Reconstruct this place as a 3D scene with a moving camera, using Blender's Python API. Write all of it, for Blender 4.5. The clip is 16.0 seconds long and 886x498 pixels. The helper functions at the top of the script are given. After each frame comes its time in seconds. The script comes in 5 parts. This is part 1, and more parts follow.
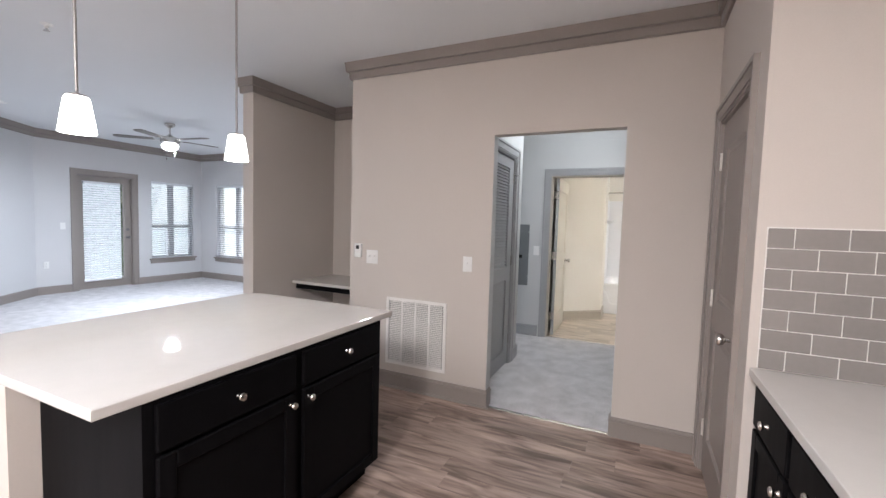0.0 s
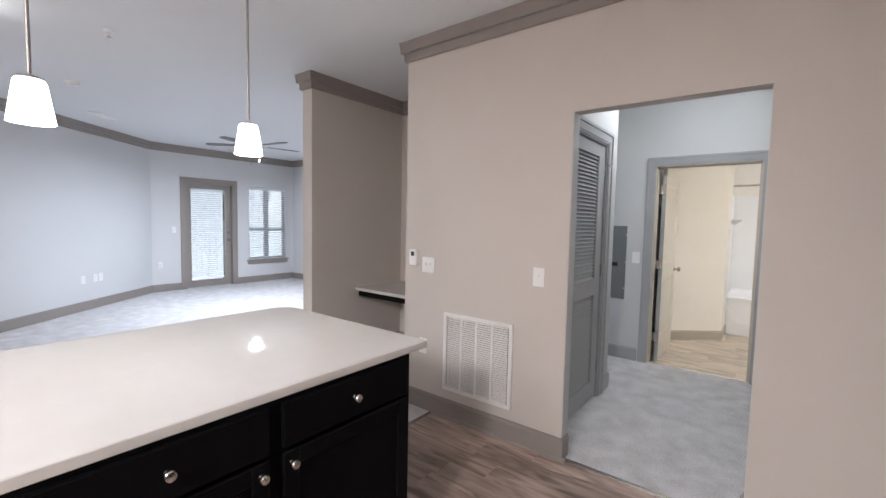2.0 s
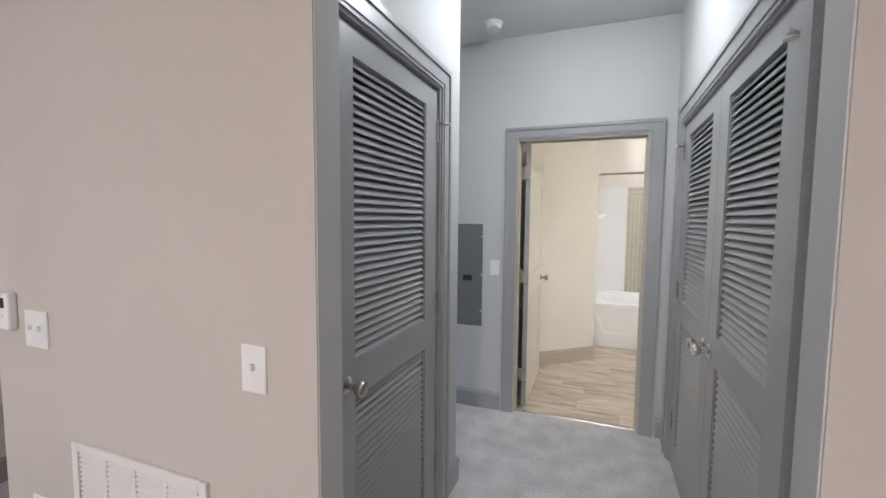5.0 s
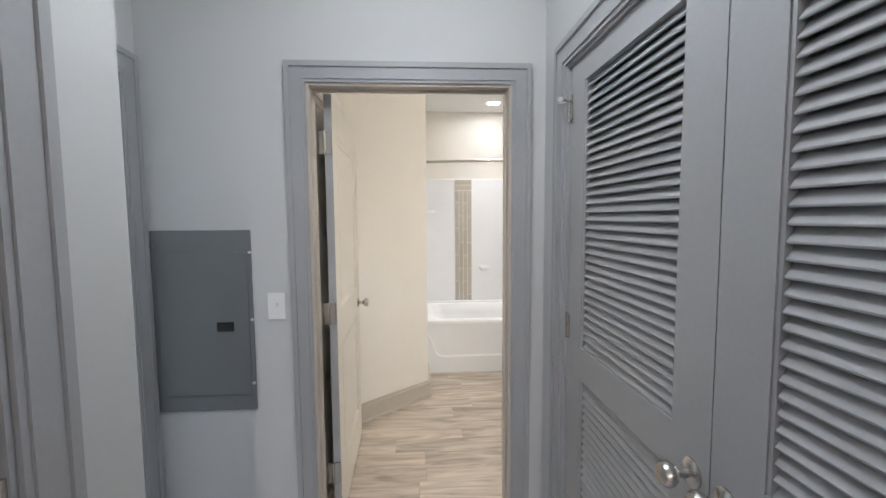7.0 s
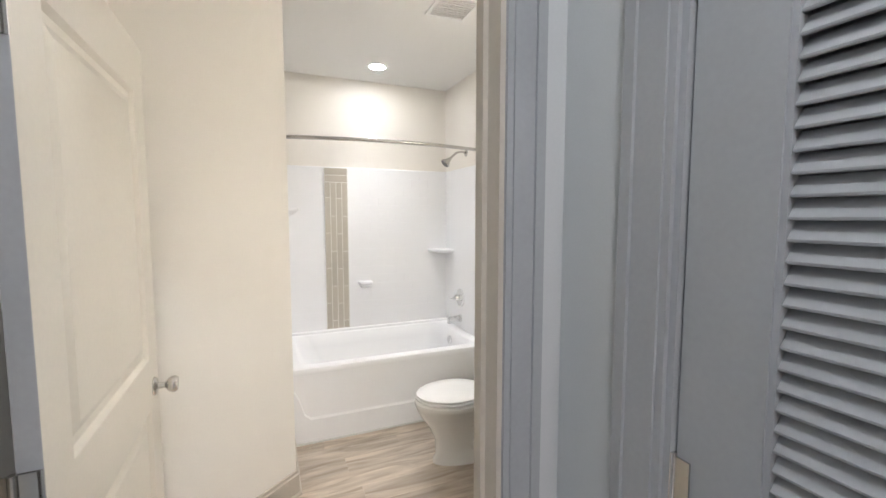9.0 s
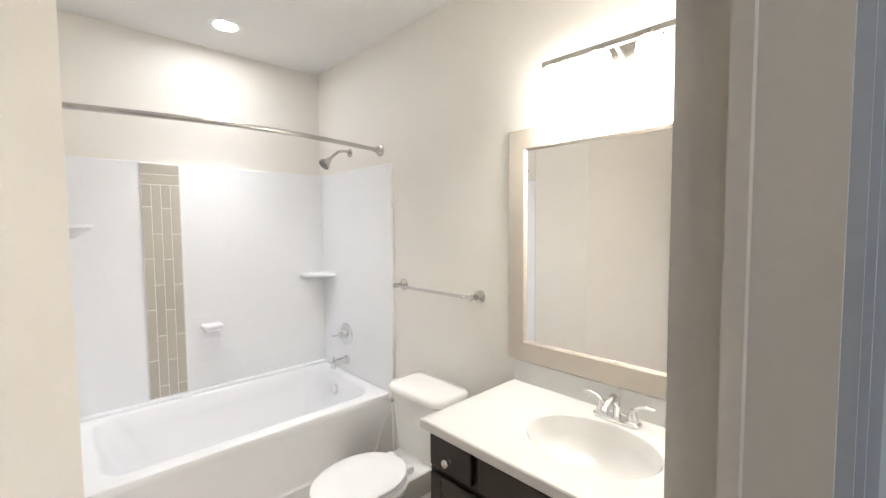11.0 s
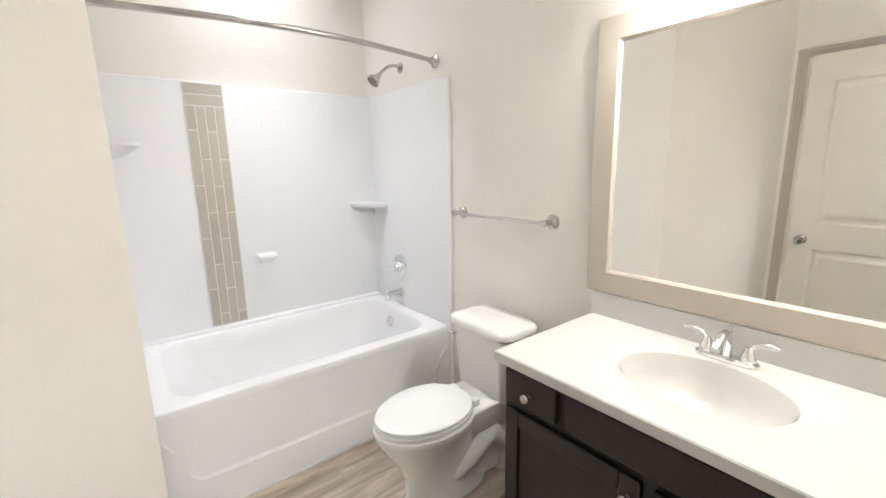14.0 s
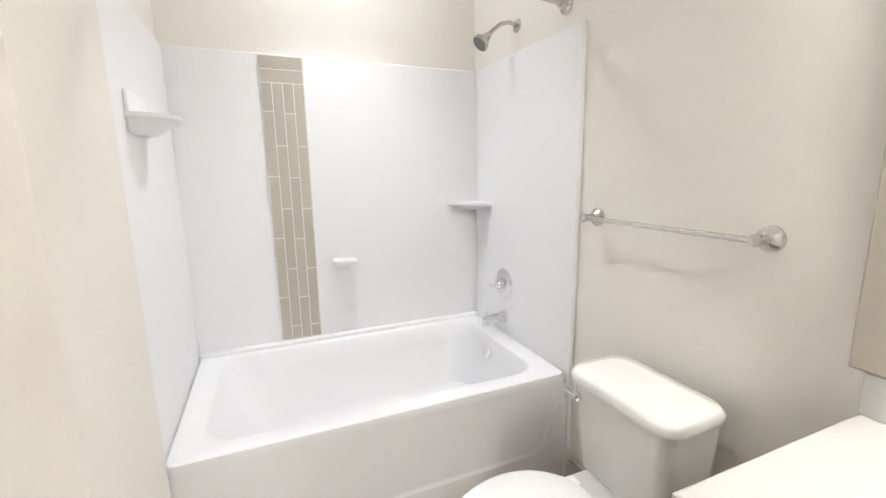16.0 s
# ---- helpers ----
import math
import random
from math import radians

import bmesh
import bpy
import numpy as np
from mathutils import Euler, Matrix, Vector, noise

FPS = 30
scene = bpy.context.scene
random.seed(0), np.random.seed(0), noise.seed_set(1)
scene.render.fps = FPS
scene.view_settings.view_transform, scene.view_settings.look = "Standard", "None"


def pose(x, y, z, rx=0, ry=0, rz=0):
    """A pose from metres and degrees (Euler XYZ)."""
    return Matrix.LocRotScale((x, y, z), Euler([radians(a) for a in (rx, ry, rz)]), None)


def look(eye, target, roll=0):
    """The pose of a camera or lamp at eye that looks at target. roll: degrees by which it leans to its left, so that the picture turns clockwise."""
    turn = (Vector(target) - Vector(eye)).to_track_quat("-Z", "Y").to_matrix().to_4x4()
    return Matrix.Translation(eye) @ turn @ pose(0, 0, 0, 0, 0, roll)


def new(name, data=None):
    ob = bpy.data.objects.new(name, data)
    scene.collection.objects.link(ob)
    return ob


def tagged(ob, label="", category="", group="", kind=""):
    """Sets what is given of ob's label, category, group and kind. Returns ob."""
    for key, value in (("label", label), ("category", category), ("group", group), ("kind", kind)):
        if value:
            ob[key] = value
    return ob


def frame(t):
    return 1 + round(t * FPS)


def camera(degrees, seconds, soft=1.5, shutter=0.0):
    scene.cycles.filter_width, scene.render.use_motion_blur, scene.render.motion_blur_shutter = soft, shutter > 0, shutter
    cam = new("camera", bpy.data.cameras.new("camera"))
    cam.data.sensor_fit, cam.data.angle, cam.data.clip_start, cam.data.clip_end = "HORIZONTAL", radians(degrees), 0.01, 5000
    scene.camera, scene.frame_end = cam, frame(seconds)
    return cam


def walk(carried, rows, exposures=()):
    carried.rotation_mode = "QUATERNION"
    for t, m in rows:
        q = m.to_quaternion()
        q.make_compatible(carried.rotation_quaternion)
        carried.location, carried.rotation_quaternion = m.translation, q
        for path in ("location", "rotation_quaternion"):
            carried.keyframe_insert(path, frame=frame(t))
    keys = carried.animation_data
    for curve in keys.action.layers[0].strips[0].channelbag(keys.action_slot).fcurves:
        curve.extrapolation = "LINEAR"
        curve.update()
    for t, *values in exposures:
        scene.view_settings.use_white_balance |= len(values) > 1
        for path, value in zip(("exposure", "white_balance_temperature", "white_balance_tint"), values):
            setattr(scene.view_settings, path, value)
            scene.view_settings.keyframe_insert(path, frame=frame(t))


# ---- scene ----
cam = camera(93.2, 16.0, soft=1.5)
PATH = [
    (0, (0.284, 1.383, 1.423), (-0.563, 3.19, 1.296), 1.7),
    (0.5, (0.271, 1.432, 1.429), (-0.768, 3.137, 1.3), 1.6),
    (1, (0.245, 1.554, 1.427), (-0.901, 3.188, 1.297), 1.5),
    (1.5, (0.217, 1.759, 1.429), (-0.977, 3.358, 1.3), 1.3),
    (2, (0.194, 2.002, 1.438), (-1.031, 3.577, 1.305), 1.2),
    (2.5, (0.166, 2.255, 1.446), (-1.075, 3.819, 1.315), 0.9),
    (3, (0.104, 2.525, 1.463), (-1.137, 4.088, 1.328), 0.7),
    (3.5, (0.053, 2.811, 1.475), (-1.172, 4.386, 1.342), 0.5),
    (4, (-0.003, 3.112, 1.468), (-1.124, 4.763, 1.332), 0.4),
    (4.5, (-0.071, 3.389, 1.457), (-1.013, 5.148, 1.324), 0.1),
    (5, (-0.143, 3.643, 1.469), (-0.857, 5.506, 1.322), 0.5),
    (7.3, (-0.312, 5.067, 1.48), (-0.081, 7.048, 1.326), -0.3),
    (7.5, (-0.322, 5.176, 1.484), (-0.025, 7.148, 1.329), -0.1),
    (8, (-0.304, 5.456, 1.495), (0.1, 7.408, 1.334), -0.1),
    (8.5, (-0.317, 5.743, 1.482), (0.26, 7.651, 1.33), -0.3),
    (9, (-0.323, 5.986, 1.493), (0.453, 7.823, 1.332), -0.0),
    (9.5, (-0.316, 6.186, 1.51), (0.635, 7.936, 1.339), -0.3),
    (11.8, (-0.221, 6.834, 1.526), (1.263, 8.164, 1.357), -0.7),
    (12, (-0.215, 6.841, 1.524), (1.269, 8.16, 1.281), -0.7),
    (12.5, (-0.216, 6.846, 1.512), (1.261, 8.147, 1.159), -0.9),
    (13, (-0.233, 6.855, 1.484), (1.227, 8.166, 1.098), -1.0),
    (13.5, (-0.246, 6.871, 1.463), (1.119, 8.279, 1.066), -1.1),
    (14, (-0.22, 6.923, 1.423), (0.98, 8.475, 1.036), -1.1),
    (14.5, (-0.16, 7.024, 1.379), (0.862, 8.701, 1.0), -1.0),
    (15, (-0.079, 7.182, 1.355), (0.824, 8.927, 0.984), -0.9),
    (15.5, (0.036, 7.323, 1.343), (0.848, 9.113, 0.973), -1.1),
    (16, (0.115, 7.421, 1.352), (0.871, 9.237, 0.991), -0.9),
]
walk(cam, [(t, look(eye, target, roll)) for t, eye, target, roll in PATH], [(0.0, 1.35, 6500, 10), (7.5, 1.35, 6500, 10), (9.0, 1.48, 6500, 10), (12.0, 1.50, 6330, 10), (16.0, 1.54, 6340, 10)])

# ---- world and lights ----
world = bpy.data.worlds.new("sky")
scene.world = world
world.use_nodes = True
wn = world.node_tree
sky = wn.nodes.new("ShaderNodeTexSky")
sky.sky_type = "NISHITA"
sky.sun_disc = False
sky.sun_elevation = radians(50)
sky.sun_rotation = radians(200)
bg = wn.nodes["Background"]
bg.inputs[1].default_value = 0.06
wn.links.new(sky.outputs[0], bg.inputs[0])
sun_data = bpy.data.lights.new("sun", "SUN")
sun_data.energy, sun_data.angle, sun_data.color = 1.2, radians(12), (1.0, 0.96, 0.9)
sun = new("sun", sun_data)
sun.matrix_world = pose(0, 0, 30, 40, 0, -160)


def area(name, at, target, w, h, watts, color):
    data = bpy.data.lights.new(name, "AREA")
    data.shape, data.size, data.size_y = "RECTANGLE", w, h
    data.energy, data.color = watts, color
    ob = new(name, data)
    ob.matrix_world = look(at, target)
    return ob


DAY = (0.78, 0.87, 1.0)
WARM = (0.985, 0.965, 0.985)
BATHC = (1.0, 0.945, 0.87)
# sky light behind the living-room blinds; the last is an added unseen bedroom panel
area("daylight_panel", (-8.96, 7.07, 1.27), (-4, 7.07, 1.2), 0.9, 1.6, 2.6, DAY)
area("daylight_panel", (-7.69, 7.88, 1.27), (-7.69, 3.5, 1.2), 1.1, 1.6, 3.5, DAY)
area("daylight_panel", (-8.96, 5.8, 1.1), (-4, 5.8, 1.1), 0.7, 1.9, 2.4, DAY)
area("daylight_panel", (-2.4, 8.27, 1.4), (-1.6, 5.4, 0.9), 1.3, 1.5, 29, DAY)


def downlamp(at, r, watts, color):
    data = bpy.data.lights.new("lamp", "AREA")
    data.shape, data.size, data.energy, data.color = "DISK", r * 2, watts, color
    ob = new("lamp", data)
    ob.matrix_world = look(at, (at[0], at[1] + 0.001, 0))
    return ob


# unseen ceiling fixtures added at the kitchen's south end to light it
ADDED_FIXTURES = ((-0.05, -0.30, 68), (-1.55, -0.35, 30))
for kx, ky, kw in ADDED_FIXTURES:
    area("lamp", (kx, ky, 2.69), (kx, ky + 0.0001, 0), 0.42, 1.35, kw, WARM)
# open mouths of the vanity shades
for ly in (7.577, 7.406, 7.235, 7.064):
    downlamp((1.14, ly, 1.955), 0.045, 0.7, BATHC)
spot_data = bpy.data.lights.new("lamp", "SPOT")
spot_data.energy, spot_data.color, spot_data.spot_size, spot_data.spot_blend, spot_data.shadow_soft_size = 18.0, (0.95, 0.965, 1.0), radians(92), 1.0, 0.06
spot = new("lamp", spot_data)
spot.matrix_world = look((0.51, 9.22, 2.60), (0.50, 8.95, 0))

# light of the ceiling fan's bowl in the living room
downlamp((-6.04, 5.31, 2.35), 0.05, 46, DAY)

# ---- materials ----


def mat(name, color, rough=0.5, metal=0.0, vary=0.06, scale=3.0, fine=60.0, bump=0.02, spec=0.5, coat=0.0, tint=None, rand=0.0, stretch=(1, 1, 1)):
    m = bpy.data.materials.new(name)
    m.use_nodes = True
    t = m.node_tree
    b = t.nodes["Principled BSDF"]
    b.inputs["Metallic"].default_value = metal
    b.inputs["Specular IOR Level"].default_value = spec
    b.inputs["Coat Weight"].default_value = coat
    co = t.nodes.new("ShaderNodeTexCoord")
    mp = t.nodes.new("ShaderNodeMapping")
    mp.inputs["Scale"].default_value = stretch
    t.links.new(co.outputs["Object"], mp.inputs[0])
    n1 = t.nodes.new("ShaderNodeTexNoise")
    n1.inputs["Scale"].default_value = scale
    n1.inputs["Detail"].default_value = 4
    n2 = t.nodes.new("ShaderNodeTexNoise")
    n2.inputs["Scale"].default_value = fine
    n2.inputs["Detail"].default_value = 3
    for n in (n1, n2):
        t.links.new(mp.outputs[0], n.inputs["Vector"])
    mixn = t.nodes.new("ShaderNodeMath")
    mixn.operation = "ADD"
    t.links.new(n1.outputs[0], mixn.inputs[0])
    t.links.new(n2.outputs[0], mixn.inputs[1])
    half = t.nodes.new("ShaderNodeMapRange")
    half.inputs[1].default_value, half.inputs[2].default_value = 0.6, 1.4
    t.links.new(mixn.outputs[0], half.inputs[0])
    fac = half.outputs[0]
    mix = t.nodes.new("ShaderNodeMix")
    mix.data_type = "RGBA"
    c = np.array(color)
    lo, hi = c * (1 - vary), np.minimum(c * (1 + vary), 0.95)
    if tint is not None:
        hi = np.array(tint)
    mix.inputs[6].default_value = (*lo, 1)
    mix.inputs[7].default_value = (*hi, 1)
    t.links.new(fac, mix.inputs[0])
    out = mix.outputs[2]
    if rand:
        info = t.nodes.new("ShaderNodeObjectInfo")
        hsv = t.nodes.new("ShaderNodeHueSaturation")
        rr = t.nodes.new("ShaderNodeMapRange")
        rr.inputs[3].default_value, rr.inputs[4].default_value = 1 - rand, 1 + rand
        t.links.new(info.outputs["Random"], rr.inputs[0])
        t.links.new(rr.outputs[0], hsv.inputs["Value"])
        t.links.new(out, hsv.inputs["Color"])
        out = hsv.outputs[0]
    t.links.new(out, b.inputs["Base Color"])
    ro = t.nodes.new("ShaderNodeMapRange")
    ro.inputs[3].default_value, ro.inputs[4].default_value = max(rough * 0.85, 0.01), min(rough * 1.15, 1)
    t.links.new(n1.outputs[0], ro.inputs[0])
    t.links.new(ro.outputs[0], b.inputs["Roughness"])
    if bump:
        bp = t.nodes.new("ShaderNodeBump")
        bp.inputs["Strength"].default_value = min(1.0, bump * 10)
        bp.inputs["Distance"].default_value = bump * 0.05
        t.links.new(n2.outputs[0], bp.inputs["Height"])
        t.links.new(bp.outputs[0], b.inputs["Normal"])
    return m


def glow(name, color, strength, base=(0.9, 0.9, 0.88)):
    m = mat(name, base, 0.35, bump=0)
    b = m.node_tree.nodes["Principled BSDF"]
    b.inputs["Emission Color"].default_value = (*color, 1)
    b.inputs["Emission Strength"].default_value = strength
    return m


def plank_mat(name, dark, light, rand):
    """Wood-look vinyl: long grain along x, knots, and a tone of its own for each plank."""
    m = bpy.data.materials.new(name)
    m.use_nodes = True
    t = m.node_tree
    b = t.nodes["Principled BSDF"]
    co = t.nodes.new("ShaderNodeTexCoord")
    info = t.nodes.new("ShaderNodeObjectInfo")
    add = t.nodes.new("ShaderNodeVectorMath")
    add.operation = "MULTIPLY_ADD"
    comb = t.nodes.new("ShaderNodeCombineXYZ")
    t.links.new(info.outputs["Random"], comb.inputs[0])
    t.links.new(info.outputs["Random"], comb.inputs[1])
    t.links.new(comb.outputs[0], add.inputs[0])
    add.inputs[1].default_value = (37, 53, 0)
    t.links.new(co.outputs["Object"], add.inputs[2])
    mp = t.nodes.new("ShaderNodeMapping")
    mp.inputs["Scale"].default_value = (1.0, 6.5, 1.0)
    t.links.new(add.outputs[0], mp.inputs[0])
    n1 = t.nodes.new("ShaderNodeTexNoise")
    n1.inputs["Scale"].default_value, n1.inputs["Detail"].default_value, n1.inputs["Distortion"].default_value = 2.3, 9, 1.1
    n2 = t.nodes.new("ShaderNodeTexNoise")
    n2.inputs["Scale"].default_value, n2.inputs["Detail"].default_value = 12.0, 4
    for n in (n1, n2):
        t.links.new(mp.outputs[0], n.inputs["Vector"])
    ramp = t.nodes.new("ShaderNodeValToRGB")
    e = ramp.color_ramp.elements
    e[0].position, e[0].color = 0.31, (*dark, 1)
    e[1].position, e[1].color = 0.67, (*light, 1)
    t.links.new(n1.outputs[0], ramp.inputs[0])
    hsv = t.nodes.new("ShaderNodeHueSaturation")
    rr = t.nodes.new("ShaderNodeMapRange")
    rr.inputs[3].default_value, rr.inputs[4].default_value = 1 - rand, 1 + rand
    t.links.new(info.outputs["Random"], rr.inputs[0])
    t.links.new(rr.outputs[0], hsv.inputs["Value"])
    t.links.new(ramp.outputs[0], hsv.inputs["Color"])
    t.links.new(hsv.outputs[0], b.inputs["Base Color"])
    b.inputs["Roughness"].default_value = 0.42
    bp = t.nodes.new("ShaderNodeBump")
    bp.inputs["Strength"].default_value, bp.inputs["Distance"].default_value = 0.25, 0.0008
    t.links.new(n2.outputs[0], bp.inputs["Height"])
    t.links.new(bp.outputs[0], b.inputs["Normal"])
    return m


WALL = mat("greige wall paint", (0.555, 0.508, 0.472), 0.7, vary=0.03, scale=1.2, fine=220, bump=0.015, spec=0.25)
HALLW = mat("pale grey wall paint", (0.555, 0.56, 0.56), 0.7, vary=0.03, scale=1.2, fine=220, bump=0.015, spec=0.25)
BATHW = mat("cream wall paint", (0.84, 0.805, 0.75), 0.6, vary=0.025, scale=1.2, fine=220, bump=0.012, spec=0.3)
CEIL = mat("flat ceiling paint", (0.70, 0.715, 0.73), 0.85, vary=0.03, scale=1.0, fine=160, bump=0.03, spec=0.15)
BATHCEIL = mat("white ceiling paint", (0.80, 0.79, 0.77), 0.85, vary=0.02, scale=1.0, fine=160, bump=0.03, spec=0.15)
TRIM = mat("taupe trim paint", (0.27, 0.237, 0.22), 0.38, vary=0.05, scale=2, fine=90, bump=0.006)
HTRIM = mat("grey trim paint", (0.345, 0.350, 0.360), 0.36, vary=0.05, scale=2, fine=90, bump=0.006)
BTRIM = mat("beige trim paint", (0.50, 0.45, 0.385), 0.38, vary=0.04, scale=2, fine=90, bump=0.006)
BDOOR = mat("warm white door paint", (0.72, 0.675, 0.60), 0.35, vary=0.03, scale=2, fine=90, bump=0.006)
WHITE = mat("white plastic", (0.78, 0.78, 0.77), 0.35, vary=0.02, bump=0.002)
GRILLE = mat("white enamel", (0.76, 0.74, 0.72), 0.4, vary=0.02, bump=0.002)
DARK = mat("dark void", (0.02, 0.02, 0.02), 0.9, vary=0.2, bump=0)
DUCT = mat("grille backing", (0.22, 0.21, 0.205), 0.8, vary=0.1, bump=0)
QUARTZ = mat("white quartz worktop", (0.58, 0.56, 0.54), 0.022, vary=0.025, scale=14, fine=300, bump=0.001)
CULT = mat("cultured marble", (0.65, 0.64, 0.62), 0.14, vary=0.012, scale=6, fine=200, bump=0.0)
BLACKWOOD = mat("black stained wood", (0.004, 0.0038, 0.0045), 0.5, spec=0.05, vary=0.35, scale=3, fine=40, bump=0.004, stretch=(6, 6, 1))
ESPRESSO = mat("espresso stained wood", (0.018, 0.013, 0.010), 0.38, vary=0.3, scale=3, fine=40, bump=0.006, stretch=(6, 6, 1))
CHROME = mat("polished chrome", (0.80, 0.80, 0.80), 0.08, metal=1.0, vary=0.02, bump=0)
NICKEL = mat("brushed nickel", (0.58, 0.56, 0.53), 0.26, metal=1.0, vary=0.04, bump=0.002)
HINGEM = mat("satin hinge metal", (0.80, 0.78, 0.74), 0.5, metal=0.6, vary=0.05, bump=0.002)
STEM = mat("satin nickel stem", (0.36, 0.34, 0.33), 0.45, metal=0.8, vary=0.05, bump=0)
PEWTER = mat("dark satin metal", (0.20, 0.20, 0.20), 0.35, metal=1.0, vary=0.05, bump=0)
CARPET = mat("cut pile carpet", (0.585, 0.57, 0.58), 0.95, vary=0.26, scale=7.0, fine=85, bump=0.13, spec=0.05)
TUBW = mat("white acrylic", (0.86, 0.86, 0.87), 0.42, spec=0.35, vary=0.0, scale=0.4, bump=0)
PORC = mat("glazed porcelain", (0.86, 0.85, 0.82), 0.09, vary=0.012, bump=0, coat=0.3)
SEATP = mat("white toilet seat plastic", (0.84, 0.84, 0.84), 0.2, vary=0.01, bump=0)
TILE = mat("taupe glazed tile", (0.235, 0.215, 0.205), 0.14, vary=0.06, scale=8, fine=60, bump=0.002, rand=0.07)
STRIPT = mat("greige glazed tile", (0.50, 0.46, 0.39), 0.2, vary=0.05, scale=8, fine=60, bump=0.002, rand=0.05)
GROUT = mat("pale grout", (0.74, 0.72, 0.69), 0.85, vary=0.05, bump=0.02)
PANEL = mat("grey enamelled steel", (0.17, 0.18, 0.185), 0.38, vary=0.03, bump=0.002)
BLIND = mat("white vinyl blind", (0.82, 0.83, 0.85), 0.45, vary=0.02, bump=0)
BRONZE = mat("grey window frame", (0.34, 0.34, 0.35), 0.4, vary=0.04, bump=0)
FANBLADE = mat("grey brown fan blade", (0.13, 0.115, 0.105), 0.45, vary=0.15, scale=4, fine=50, bump=0.003)
VINYL = plank_mat("brown vinyl plank", (0.135, 0.090, 0.074), (0.49, 0.372, 0.315), 0.26)
BVINYL = plank_mat("pale oak vinyl plank", (0.33, 0.265, 0.205), (0.66, 0.57, 0.475), 0.12)
JOINT = mat("plank joint", (0.12, 0.095, 0.08), 0.8, vary=0.1, bump=0)
RUBBER = mat("white rubber", (0.7, 0.7, 0.68), 0.6, bump=0)
SHADE = glow("frosted glass shade lit", (1.0, 0.975, 0.955), 3.2)
BULB = glow("lit bulb glass", (1.0, 0.975, 0.95), 85.0)
BATHSHADE = glow("frosted glass vanity shade lit", (1.0, 0.958, 0.893), 7.3)
DRUM = glow("drum glass lit", (1.0, 0.985, 0.95), 3.0)
LENS = glow("downlight lens lit", (0.97, 0.98, 1.0), 52.0)
FANLENS = glow("fan light bowl lit", (0.95, 0.97, 1.0), 5.0)
HALLLENS = glow("ceiling light bowl lit", (0.90, 0.95, 1.0), 34.0)
GRASS = mat("lawn", (0.07, 0.10, 0.04), 0.95, vary=0.3, scale=0.4, fine=8, bump=0.1)
LEAF = mat("pale far foliage", (0.10, 0.13, 0.07), 0.9, vary=0.4, scale=0.8, fine=5, bump=0.0)
BARK = mat("bark", (0.16, 0.13, 0.10), 0.9, vary=0.3, scale=3, fine=20, bump=0.05)
CONC = mat("balcony concrete", (0.42, 0.41, 0.39), 0.9, vary=0.1, bump=0.03)

# sunlit blinds let some light through
bt = BLIND.node_tree
tr = bt.nodes.new("ShaderNodeBsdfTranslucent")
tr.inputs[0].default_value = (0.85, 0.88, 0.92, 1)
mx = bt.nodes.new("ShaderNodeMixShader")
mx.inputs[0].default_value = 0.28
bt.links.new(bt.nodes["Principled BSDF"].outputs[0], mx.inputs[1])
bt.links.new(tr.outputs[0], mx.inputs[2])
bt.links.new(mx.outputs[0], bt.nodes["Material Output"].inputs[0])
MIRROR = bpy.data.materials.new("mirror glass")
MIRROR.use_nodes = True
mb = MIRROR.node_tree.nodes["Principled BSDF"]
mb.inputs["Base Color"].default_value = (0.93, 0.92, 0.905, 1)
mb.inputs["Metallic"].default_value, mb.inputs["Roughness"].default_value = 1.0, 0.015
GLASS = bpy.data.materials.new("window glass")
GLASS.use_nodes = True
gb = GLASS.node_tree.nodes["Principled BSDF"]
gb.inputs["Transmission Weight"].default_value, gb.inputs["Roughness"].default_value, gb.inputs["IOR"].default_value = 1.0, 0.0, 1.2

# ---- mesh helpers ----


def box(bm, x0, y0, z0, x1, y1, z1, bev=0.0, seg=2):
    x0, x1, y0, y1, z0, z1 = min(x0, x1), max(x0, x1), min(y0, y1), max(y0, y1), min(z0, z1), max(z0, z1)
    r = bmesh.ops.create_cube(bm, size=1.0, matrix=Matrix.Translation(((x0 + x1) / 2, (y0 + y1) / 2, (z0 + z1) / 2)) @ Matrix.Diagonal((x1 - x0, y1 - y0, z1 - z0, 1)))
    if bev:
        edges = list({e for v in r["verts"] for e in v.link_edges})
        bmesh.ops.bevel(bm, geom=edges, offset=bev, segments=seg, profile=0.5, affect="EDGES")
    return bm


def boxes(*rows, bev=0.0):
    bm = bmesh.new()
    for r in rows:
        box(bm, *r, bev=bev)
    return bm


def tube(bm, a, b, r, r2=None, n=16):
    """A capped cylinder or cone from a to b."""
    a, b = Vector(a), Vector(b)
    d = b - a
    m = Matrix.Translation((a + b) / 2) @ d.to_track_quat("Z", "Y").to_matrix().to_4x4()
    bmesh.ops.create_cone(bm, cap_ends=True, segments=n, radius1=r, radius2=r if r2 is None else r2, depth=d.length, matrix=m)
    return bm


def lathe(bm, profile, m=None, n=24):
    """Turns (radius, height) points round z, then moves them by m."""
    m = m or Matrix()
    rings = []
    for r, z in profile:
        rings.append([bm.verts.new(m @ Vector((max(r, 1e-4) * math.cos(2 * math.pi * i / n), max(r, 1e-4) * math.sin(2 * math.pi * i / n), z))) for i in range(n)])
    for a, b in zip(rings, rings[1:]):
        for i in range(n):
            bm.faces.new((a[i], a[(i + 1) % n], b[(i + 1) % n], b[i]))
    return bm


